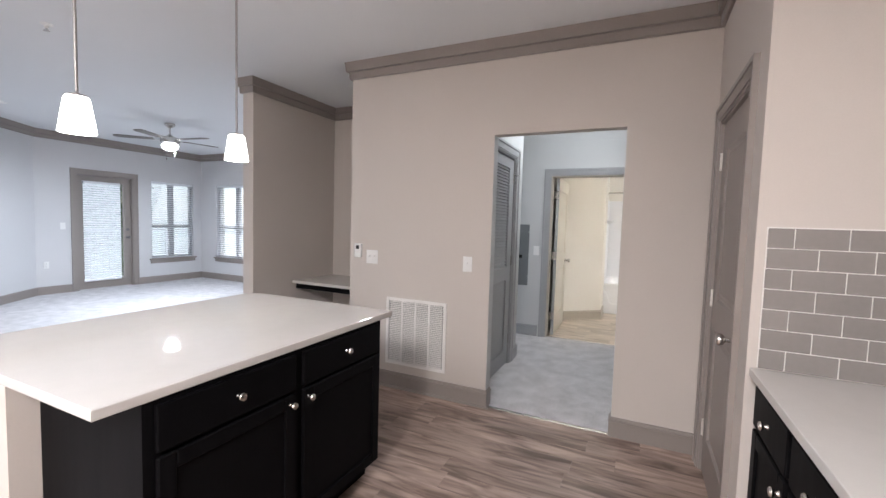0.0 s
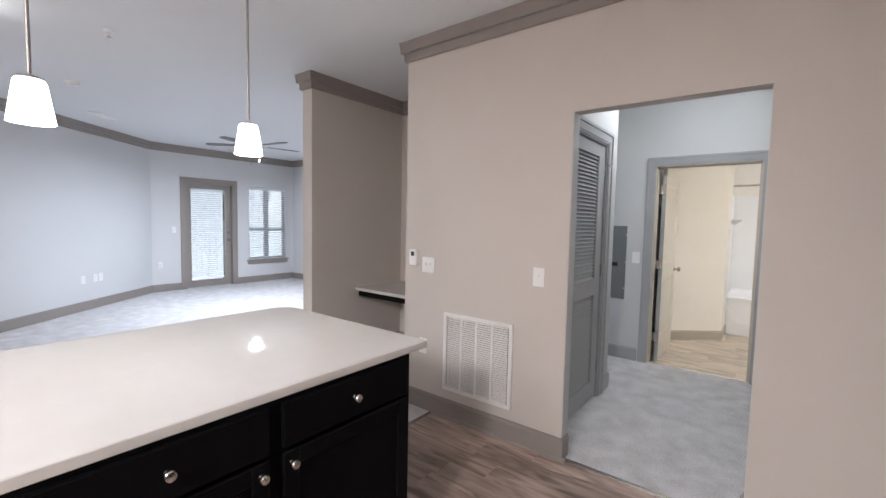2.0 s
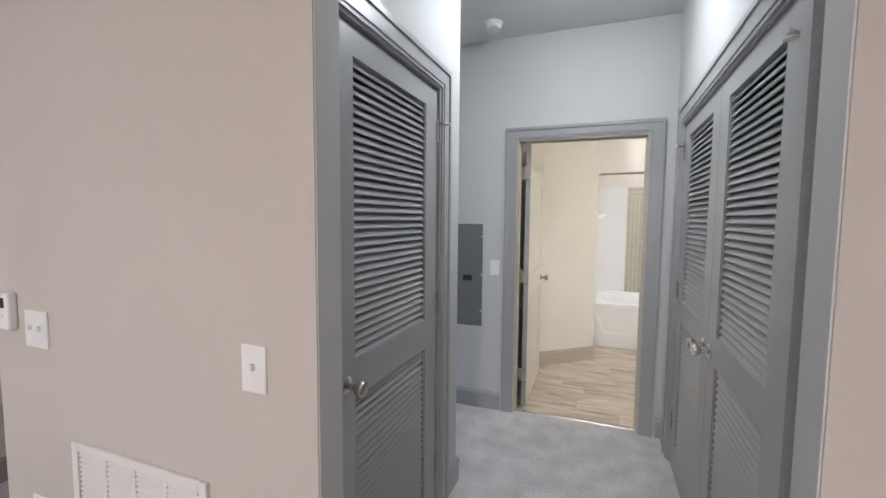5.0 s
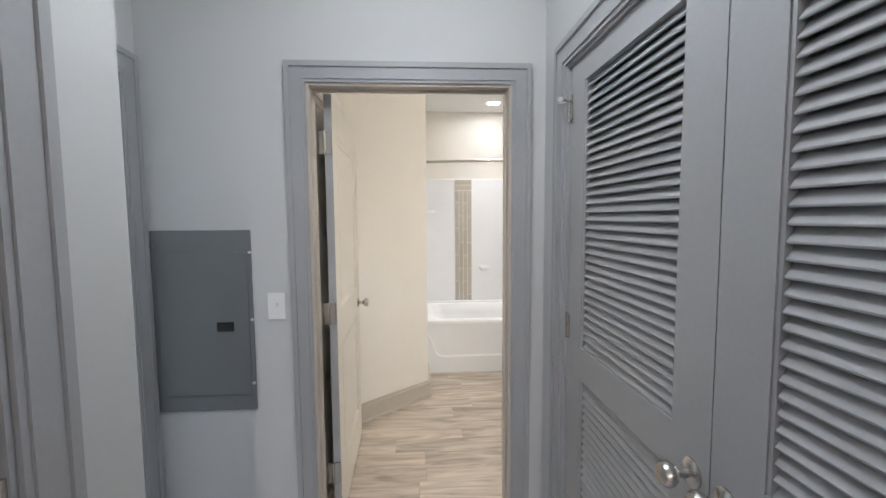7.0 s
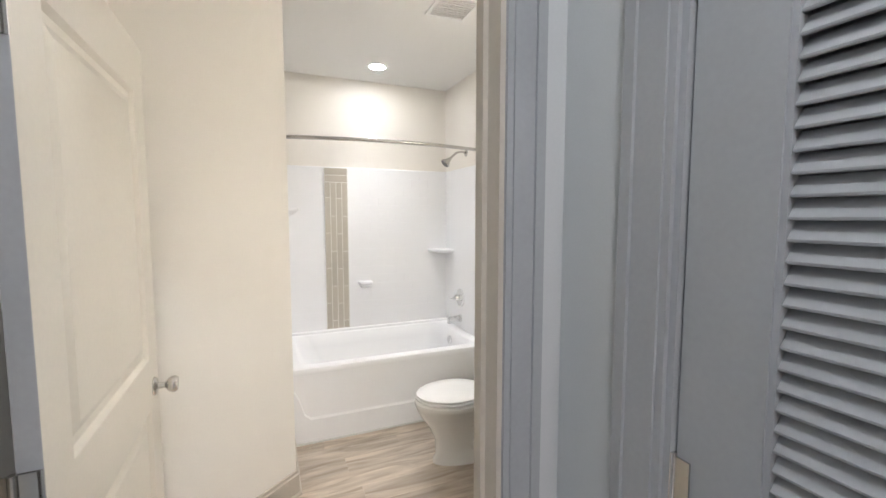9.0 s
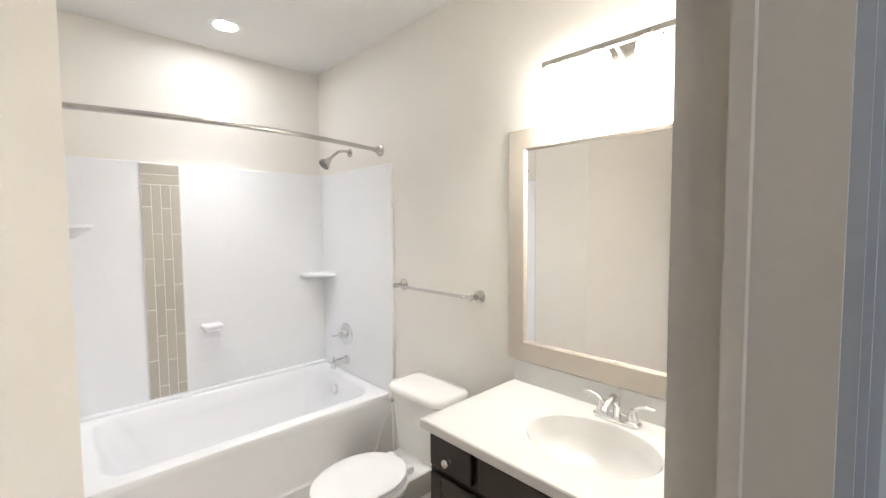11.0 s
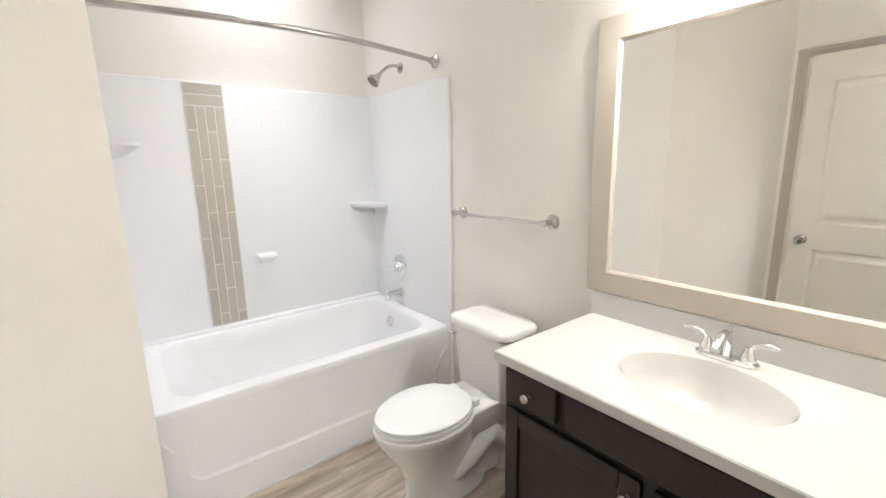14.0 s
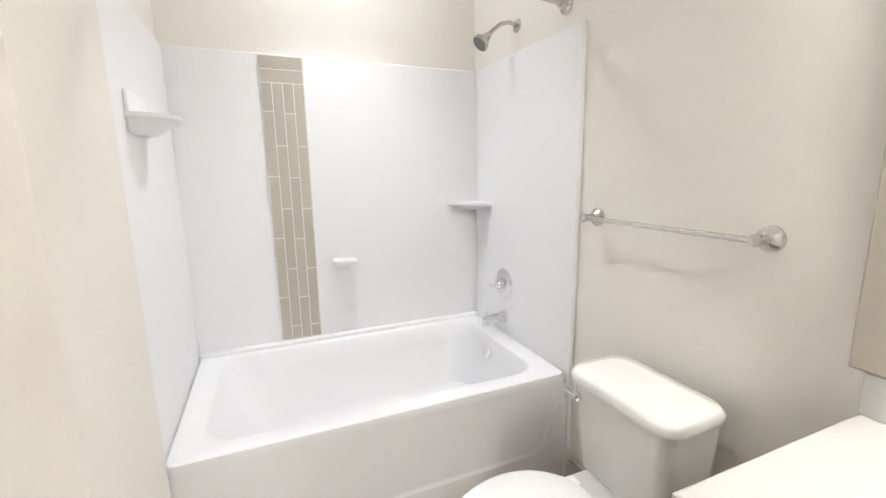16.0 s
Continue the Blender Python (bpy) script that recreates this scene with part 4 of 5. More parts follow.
pendant(-1.708, 2.267)

# drum light over the dining end
dl = thing("ceiling_drum_light", "lit white glass drum light with a nickel cap", "ceiling light", pose(-3.80, 2.21, H))
bm = bmesh.new()
lathe(bm, [(0.0, 0.0), (0.075, 0.0), (0.075, -0.012), (0.06, -0.02), (0.15, -0.024), (0.15, -0.036), (0.0, -0.036)], n=28)
part("cap", bm, NICKEL, dl, smooth=40)
bm = bmesh.new()
lathe(bm, [(0.15, -0.036), (0.158, -0.044), (0.158, -0.098), (0.145, -0.112), (0.0, -0.118)], n=32)
part("drum", bm, DRUM, dl, "lit white glass drum", smooth=40)

# ceiling fan
fan = thing("ceiling_fan", "brushed nickel ceiling fan with dark blades and a lit bowl", "ceiling fan", pose(-6.04, 5.31, -0.02))
bm = bmesh.new()
lathe(bm, [(0.0, H), (0.07, H), (0.068, H - 0.03), (0.03, H - 0.06), (0.0, H - 0.062)], n=24)
part("canopy", bm, NICKEL, fan, smooth=40)
bm = bmesh.new()
tube(bm, (0, 0, 2.60), (0, 0, H - 0.05), 0.012, n=12)
part("downrod", bm, NICKEL, fan, smooth=40)
bm = bmesh.new()
lathe(bm, [(0.0, 2.61), (0.03, 2.605), (0.05, 2.585), (0.105, 2.565), (0.125, 2.54), (0.125, 2.495), (0.10, 2.475), (0.09, 2.455), (0.0, 2.455)], n=28)
part("motor", bm, NICKEL, fan, smooth=40)
bm = bmesh.new()
lathe(bm, [(0.10, 2.462), (0.112, 2.45), (0.105, 2.42), (0.075, 2.392), (0.035, 2.378), (0.0, 2.375)], n=28)
part("light_bowl", bm, FANLENS, fan, "lit frosted glass bowl", smooth=60)
for k in range(5):
    a = 72 * k + 8
    bm = bmesh.new()
    ring = [(0.20, -0.05), (0.62, -0.068), (0.68, -0.05), (0.70, 0.0), (0.68, 0.05), (0.62, 0.068), (0.20, 0.05)]
    loft(bm, [[(x, y, -0.004 + y * 0.09) for x, y in ring], [(x, y, 0.004 + y * 0.09) for x, y in ring]])
    bl = part("blade", bm, FANBLADE, fan, "dark fan blade")
    bl.matrix_basis = pose(0, 0, 2.535, 0, 0, a)
    bm = boxes((0.10, -0.018, -0.010, 0.24, 0.018, -0.004), bev=0.002)
    part("blade_arm", bm, NICKEL, bl)
for x, y, l in ((0.06, -0.09, 0.20), (-0.05, 0.1, 0.14)):
    bm = bmesh.new()
    tube(bm, (x, y, 2.46 - l), (x, y, 2.47), 0.0025, n=6)
    tube(bm, (x, y, 2.46 - l - 0.03), (x, y, 2.46 - l), 0.006, n=8)
    part("pull_chain", bm, NICKEL, fan)

# small things on the ceiling and living-room walls


def downlight(x, y, z, r=0.075):
    d = thing("recessed_light", "lit round recessed ceiling light", "recessed light", pose(x, y, z))
    bm = bmesh.new()
    lathe(bm, [(r * 0.8, 0.0), (r * 0.8, -0.004), (r, -0.007), (r * 1.15, -0.004), (r * 1.18, 0.0)], n=28)
    part("trim_ring", bm, WHITE, d, smooth=40)
    bm = bmesh.new()
    lathe(bm, [(0.0, -0.003), (r * 0.8, -0.003), (r * 0.8, 0.0)], n=28)
    part("lens", bm, LENS, d, "lit lens")


# housings for the added, unseen kitchen lamps
for kx, ky, kw in ADDED_FIXTURES:
    fx = thing("added_fixture", "added unseen white linear fixture with a lit lens", "ceiling light", pose(kx, ky, H))
    part("housing", boxes((-0.23, -0.70, -0.05, 0.23, 0.70, 0.0), bev=0.008), WHITE, fx)
    part("lens", boxes((-0.21, -0.68, -0.068, 0.21, 0.68, -0.05), bev=0.006), DRUM, fx, "lit white lens")
downlight(0.51, 9.27, BH)


def sprinkler(x, y, z):
    s = thing("sprinkler_head", "small white ceiling sprinkler head", "sprinkler", pose(x, y, z))
    bm = bmesh.new()
    lathe(bm, [(0.0, 0.0), (0.038, 0.0), (0.036, -0.006), (0.015, -0.012), (0.014, -0.03), (0.0, -0.031)], n=20)
    part("escutcheon", bm, WHITE, s, smooth=40)
    bm = bmesh.new()
    lathe(bm, [(0.006, -0.03), (0.006, -0.045), (0.02, -0.047), (0.02, -0.049), (0.0, -0.05)], n=16)
    part("deflector", bm, NICKEL, s, smooth=40)


sprinkler(-3.675, 2.97, H)
sprinkler(-0.80, 5.90, H)


def smoke_detector(x, y, z):
    s = thing("smoke_detector", "round white ceiling smoke detector", "smoke detector", pose(x, y, z))
    bm = bmesh.new()
    lathe(bm, [(0.0, 0.0), (0.066, 0.0), (0.066, -0.012), (0.058, -0.018), (0.056, -0.03), (0.046, -0.042), (0.0, -0.046)], n=28)
    part("housing", bm, WHITE, s, smooth=40)
    bm = bmesh.new()
    lathe(bm, [(0.0, -0.046), (0.014, -0.0465), (0.012, -0.05), (0.0, -0.05)], n=16)
    part("test_button", bm, GRILLE, s, smooth=40)


smoke_detector(-0.88, 6.46, H)
smoke_detector(-5.45, 3.10, H)


def ceiling_vent(x, y, z, w, l, rz=0):
    v = thing("ceiling_vent", "white louvred ceiling air vent", "air vent", pose(x, y, z, 0, 0, rz))
    part("frame", boxes((-l / 2, -w / 2, -0.008, l / 2, -w / 2 + 0.02, 0), (-l / 2, w / 2 - 0.02, -0.008, l / 2, w / 2, 0), (-l / 2, -w / 2 + 0.02, -0.008, -l / 2 + 0.02, w / 2 - 0.02, 0), (l / 2 - 0.02, -w / 2 + 0.02, -0.008, l / 2, w / 2 - 0.02, 0)), WHITE, v)
    part("backing", boxes((-l / 2 + 0.02, -w / 2 + 0.02, -0.002, l / 2 - 0.02, w / 2 - 0.02, 0)), GRILLE, v)
    me = slat_mesh("slat", l - 0.04, 0.014, 0.002, 40, WHITE)
    n = int((w - 0.04) / 0.02)
    for i in range(n):
        piece("slat", me, v, -l / 2 + 0.02, -w / 2 + 0.02 + (i + 0.5) * (w - 0.04) / n, -0.006)


ceiling_vent(-7.0, 3.72, H, 0.18, 0.40, -45)
ceiling_vent(0.67, 8.2, BH, 0.24, 0.24)
plate("light_switch", (LX, 5.16, 1.165), (1, 0, 0), 0.075, 0.118, "white single toggle switch beside the balcony door")
plate("wall_outlet", (LX, 4.92, 0.50), (1, 0, 0), 0.072, 0.116, "white wall outlet near the corner", "outlet", 1, "outlet")
for f in (0.288, 0.246, 0.226):
    p = A0.lerp(A1, f)
    plate("wall_outlet", (p.x, p.y, 0.46), (an.x, an.y, 0), 0.075, 0.118, "white wall outlet on the angled wall", "outlet", 1, "outlet")

# ---- hall ----
ep = thing("electrical_panel", "grey steel electrical panel door with a black latch", "electrical panel", pose(-1.412, HY, 0.642))
part("rim", boxes((0, -0.008, 0, 0.412, 0, 0.785), bev=0.002), PANEL, ep)
part("door", boxes((0.022, -0.013, 0.07, 0.396, -0.008, 0.69), bev=0.002), PANEL, ep)
part("latch", boxes((0.262, -0.020, 0.352, 0.332, -0.013, 0.392), bev=0.003), DARK, ep, "black plastic latch")
for x, z in ((0.008, 0.72), (0.408, 0.69), (0.408, 0.40), (0.405, 0.12), (0.09, 0.58), (0.09, 0.15)):
    bm = bmesh.new()
    tube(bm, (x, -0.008, z), (x, -0.015, z), 0.006, n=10)
    part("screw", bm, HINGEM if x > 0.3 else PANEL, ep, smooth=40)
plate("light_switch", (-0.902, HY, 1.098), N, 0.075, 0.118, "white single toggle switch beside the bathroom door")
hl = thing("hall_ceiling_light", "lit round flush ceiling light", "ceiling light", pose(-0.30, 5.72, H))
bm = bmesh.new()
lathe(bm, [(0.0, 0.0), (0.15, 0.0), (0.15, -0.02), (0.135, -0.03)], n=28)
part("base", bm, NICKEL, hl, smooth=40)
bm = bmesh.new()
lathe(bm, [(0.138, -0.02), (0.135, -0.04), (0.11, -0.065), (0.06, -0.082), (0.0, -0.088)], n=28)
part("bowl", bm, HALLLENS, hl, "lit frosted glass bowl", smooth=60)
bm = boxes((AX - 0.045, 6.602, 0.88, AX - 0.02, 6.606, 0.94))
solid("strike_plate", bm, NICKEL, "metal strike plate on the bedroom door lining", "strike plate", "structure")

# ---- bathroom ----
TX0, TX1, TY0, TY1, TZ = -0.238, 1.232, 8.752, 9.590, 0.505


def bathtub():
    t = thing("bathtub", "white alcove bathtub with a curved apron line", "bathtub")
    bm = bmesh.new()
    n = 8
    rings = [rrect(TX0, TY0 + 0.004, TX1, TY1, 0.025, TZ - 0.045, n), rrect(TX0, TY0, TX1, TY1, 0.03, TZ - 0.02, n), rrect(TX0 + 0.006, TY0 + 0.006, TX1 - 0.006, TY1, 0.03, TZ - 0.004, n), rrect(TX0 + 0.02, TY0 + 0.022, TX1 - 0.02, TY1, 0.03, TZ, n),
             rrect(TX0 + 0.085, TY0 + 0.075, TX1 - 0.085, TY1 - 0.045, 0.10, TZ, n), rrect(TX0 + 0.10, TY0 + 0.09, TX1 - 0.095, TY1 - 0.055, 0.11, TZ - 0.012, n),
             rrect(TX0 + 0.13, TY0 + 0.105, TX1 - 0.11, TY1 - 0.07, 0.12, TZ - 0.10, n), rrect(TX0 + 0.24, TY0 + 0.13, TX1 - 0.14, TY1 - 0.10, 0.13, 0.16, n), rrect(TX0 + 0.30, TY0 + 0.18, TX1 - 0.20, TY1 - 0.15, 0.12, 0.125, n)]
    loft(bm, rings, cap0=False)
    part("basin", bm, TUBW, t, smooth=50)
    # apron: a raised skirt whose lower step sweeps up at both ends
    bm = bmesh.new()
    N = 40

    def step(u):
        e = min(u, 1 - u) * (TX1 - TX0)
        k = min(1.0, max(0.0, (e - 0.07) / 0.09))
        return 0.165 + (1 - math.sqrt(max(0.0, 1 - (1 - k) ** 2))) * 0.21
    cols = []
    for i in range(N + 1):
        u = i / N
        x = TX0 + u * (TX1 - TX0)
        s = step(u)
        cols.append([bm.verts.new(p) for p in ((x, TY0 + 0.004, TZ - 0.045), (x, TY0 + 0.008, TZ - 0.10), (x, TY0 + 0.007, s + 0.012), (x, TY0 + 0.006, s + 0.004), (x, TY0 - 0.002, s - 0.006), (x, TY0 - 0.003, 0.07), (x, TY0 + 0.0, 0.0))])
    for a, b in zip(cols, cols[1:]):
        for k in range(len(a) - 1):
            bm.faces.new((a[k], b[k], b[k + 1], a[k + 1]))
    part("apron", bm, TUBW, t, smooth=35)
    part("caulk_line", boxes((TX0, TY0 - 0.012, 0.0, TX1, TY0, 0.012), bev=0.004), RUBBER, t)
    bm = bmesh.new()
    m = pose(TX1 - 0.112, 9.25, 0.415, 0, -82, 0)
    lathe(bm, [(0.0, 0.0), (0.036, 0.0), (0.036, 0.006), (0.028, 0.012), (0.010, 0.013), (0.0, 0.012)], m, 24)
    part("overflow_plate", bm, CHROME, t, "chrome overflow plate", smooth=40)
    bm = bmesh.new()
    lathe(bm, [(0.0, 0.130), (0.030, 0.130), (0.030, 0.127), (0.0, 0.127)], pose(TX1 - 0.32, 9.18, 0), 20)
    part("drain", bm, CHROME, t, smooth=40)


bathtub()

# surround: three white panels with raised blocks, a corner shelf and soap dishes
SZ1 = 1.893
sur = thing("tub_surround", "white acrylic tub surround with a tile strip", "tub surround", None, "", "structure")
part("back_panel", boxes((-0.262, 9.592, TZ, BR, BB, SZ1), bev=0.006), TUBW, sur)
part("right_panel", boxes((TX1, TY0 - 0.012, 0.0, BR, 9.592, SZ1), bev=0.006), TUBW, sur)
part("left_panel", boxes((-0.265, TY0 - 0.03, 0.0, TX0, 9.592, SZ1), bev=0.006), TUBW, sur)
part("tub_ledge", boxes((TX0, 9.555, TZ - 0.01, TX1, 9.592, TZ + 0.02), bev=0.008), TUBW, sur)
brick = meshed("panel_block", boxes((0, -0.0007, 0, 0.1500, 0, 0.0732), bev=0.0009), TUBW)
for r in range(17):
    z = 0.60 + r * 0.0755
    x = 0.36 + (0.076 if r % 2 else 0)
    while x + 0.148 < 1.225:
        piece("panel_block", brick, sur, x, 9.5925, z)
        x += 0.1525
    x = 0.10 - 0.148 - (0.076 if r % 2 else 0)
    while x > -0.235:
        piece("panel_block", brick, sur, x, 9.5925, z)
        x -= 0.1525
bm = bmesh.new()
tube(bm, (-0.228, 8.722, 0.0), (-0.228, 8.722, BH), 0.009, n=10)
structure("alcove_bead", bm, BTRIM, "beige painted bead where the wall meets the tub surround", "trim", smooth=40)
# tile strip
TS0, TS1, TSZ0, TSZ1 = 0.130, 0.322, 0.527, 1.886
part("strip_grout", boxes((TS0, 9.5822, TSZ0, TS1, 9.592, TSZ1)), GROUT, sur, "pale grout")
g = 0.0045
cw = (TS1 - TS0 - 5 * g) / 4
zt = TSZ1 - g
for k, hh in enumerate((0.054, 0.054)):
    piece("tile", meshed("tile", boxes((TS0 + g, 9.581, zt - hh, TS1 - g, 9.586, zt), bev=0.001), STRIPT), sur)
    zt -= hh + g
th = 0.292
for c in range(4):
    z = zt
    first = (0.122, 0.277, 0.130, 0.280)[c]
    hh = first
    while z > TSZ0 + 0.012:
        z0 = max(z - hh, TSZ0 + g)
        piece("tile", meshed("tile", boxes((0, -0.005, 0, cw, 0, z - z0), bev=0.001), STRIPT), sur, TS0 + g + c * (cw + g), 9.586, z0)
        z = z0 - g
        hh = th


def corner_shelf(name, cx, cy, a0, r, z, label):
    s = part(name, bmesh.new(), TUBW, sur, label)
    bm = bmesh.new()
    pts = [(cx, cy)] + [(cx + r * math.cos(radians(a0 + 90 * k / 10)), cy + r * math.sin(radians(a0 + 90 * k / 10))) for k in range(11)]
    inner = [(cx + (x - cx) * 0.75, cy + (y - cy) * 0.75) for x, y in pts]
    loft(bm, [[(x, y, z - 0.034) for x, y in inner], [(x, y, z - 0.012) for x, y in pts], [(x, y, z) for x, y in pts]])
    finish(bm, 35)
    bm.to_mesh(s.data)
    bm.free()
    return s


corner_shelf("corner_shelf", TX1, 9.592, 180, 0.185, 1.185, "white moulded corner shelf")
part("soap_dish", boxes((0.40, 9.515, 0.895, 0.515, 9.592, 0.925), (0.415, 9.53, 0.87, 0.50, 9.592, 0.895), bev=0.010), TUBW, sur, "white moulded soap dish")
bm = bmesh.new()
half = [(TX0 + 0.125 * math.sin(math.pi * k / 14), 9.03 - 0.115 * math.cos(math.pi * k / 14)) for k in range(15)]
small = [(TX0 + (x - TX0) * 0.45, 9.03 + (y - 9.03) * 0.6) for x, y in half]
loft(bm, [[(x, y, 1.478) for x, y in small], [(x, y, 1.525) for x, y in half], [(x, y, 1.538) for x, y in half]])
box(bm, TX0, 8.92, 1.478, TX0 + 0.012, 9.14, 1.60, bev=0.005)
part("side_shelf", bm, TUBW, sur, "white moulded wall shelf", smooth=35)

# fittings on the shower wall
v = thing("shower_valve", "chrome shower valve with a lever", "shower valve", pose(TX1, 9.27, 0.772, 0, -90, 0))
bm = bmesh.new()
lathe(bm, [(0.0, 0.0), (0.078, 0.0), (0.077, 0.006), (0.060, 0.012), (0.030, 0.016), (0.027, 0.05), (0.022, 0.058), (0.0, 0.06)], n=28)
part("escutcheon", bm, CHROME, v, smooth=40)
bm = bmesh.new()
bentpipe(bm, [(0.0, 0, 0.05), (-0.01, 0.03, 0.058), (-0.02, 0.065, 0.062), (-0.022, 0.085, 0.06)], 0.009)
part("lever", bm, CHROME, v, smooth=50)
sp = thing("tub_spout", "chrome bathtub spout on the surround", "tub spout")
bm = bmesh.new()
for a, b, r0, r1 in (((TX1, 9.27, 0.590), (TX1 - 0.02, 9.27, 0.590), 0.034, 0.030), ((TX1 - 0.02, 9.27, 0.590), (TX1 - 0.115, 9.27, 0.587), 0.026, 0.024), ((TX1 - 0.105, 9.27, 0.593), (TX1 - 0.108, 9.27, 0.552), 0.022, 0.018)):
    tube(bm, a, b, r0, r1, 18)
part("spout", bm, CHROME, sp, smooth=40)
bm = bmesh.new()
tube(bm, (TX1 - 0.105, 9.27, 0.605), (TX1 - 0.105, 9.27, 0.633), 0.006, n=10)
part("diverter_knob", bm, CHROME, sp, smooth=40)
sh = thing("shower_fixture", "nickel shower head on a bent arm", "shower head")
bm = bmesh.new()
bentpipe(bm, [(BR - 0.002, 9.22, 2.015), (BR - 0.04, 9.22, 2.025), (BR - 0.085, 9.22, 2.015), (BR - 0.125, 9.22, 1.985), (BR - 0.15, 9.22, 1.96)], 0.009)
part("arm", bm, NICKEL, sh, smooth=50)
bm = bmesh.new()
lathe(bm, [(0.0, 0.0), (0.03, 0.0), (0.028, 0.006), (0.012, 0.012)], pose(BR, 9.22, 2.015, 0, -90, 0), 20)
part("flange", bm, NICKEL, sh, smooth=40)
bm = bmesh.new()
m = look((BR - 0.145, 9.22, 1.965), (BR - 0.30, 9.22, 1.82))
lathe(bm, [(0.012, 0.0), (0.016, -0.012), (0.020, -0.03), (0.038, -0.055), (0.040, -0.068), (0.036, -0.072)], m, 22)
head = part("head", bm, NICKEL, sh, smooth=40)
bm = bmesh.new()
lathe(bm, [(0.036, -0.072), (0.034, -0.070), (0.0, -0.070)], m, 22)
part("spray_face", bm, PEWTER, head, "dark spray face")

rod = thing("shower_curtain_rod", "curved nickel shower curtain rod", "curtain rod")
bm = bmesh.new()
pts = []
for k in range(25):
    u = k / 24
    x = -0.255 + u * (BR - 0.01 + 0.255)
    pts.append((x, 8.865 - 0.115 * math.sin(math.pi * u), 1.985))
bentpipe(bm, pts, 0.0125, 12)
part("rod", bm, NICKEL, rod, smooth=50)
for x, ry in ((BR, -90), (-0.265, 90)):
    bm = bmesh.new()
    lathe(bm, [(0.0, 0.0), (0.036, 0.0), (0.035, 0.008), (0.022, 0.014), (0.018, 0.035), (0.0, 0.036)], pose(x, 8.865, 1.985, 0, ry, 0), 22)
    part("flange", bm, NICKEL, rod, smooth=40)

tb = thing("towel_bar", "brushed nickel towel bar above the toilet", "towel bar")
TBX = BR - 0.065
bm = bmesh.new()
tube(bm, (TBX, 8.035, 1.178), (TBX, 8.66, 1.178), 0.008, n=14)
part("bar", bm, NICKEL, tb, smooth=40)
for y in (8.05, 8.643):
    bm = bmesh.new()
    lathe(bm, [(0.0, 0.0), (0.034, 0.0), (0.034, 0.006), (0.026, 0.010), (0.022, 0.016), (0.013, 0.022), (0.012, 0.056), (0.016, 0.062), (0.016, 0.072), (0.0, 0.076)], pose(BR, y, 1.178, 0, -90, 0), 22)
    part("post", bm, NICKEL, tb, smooth=40)


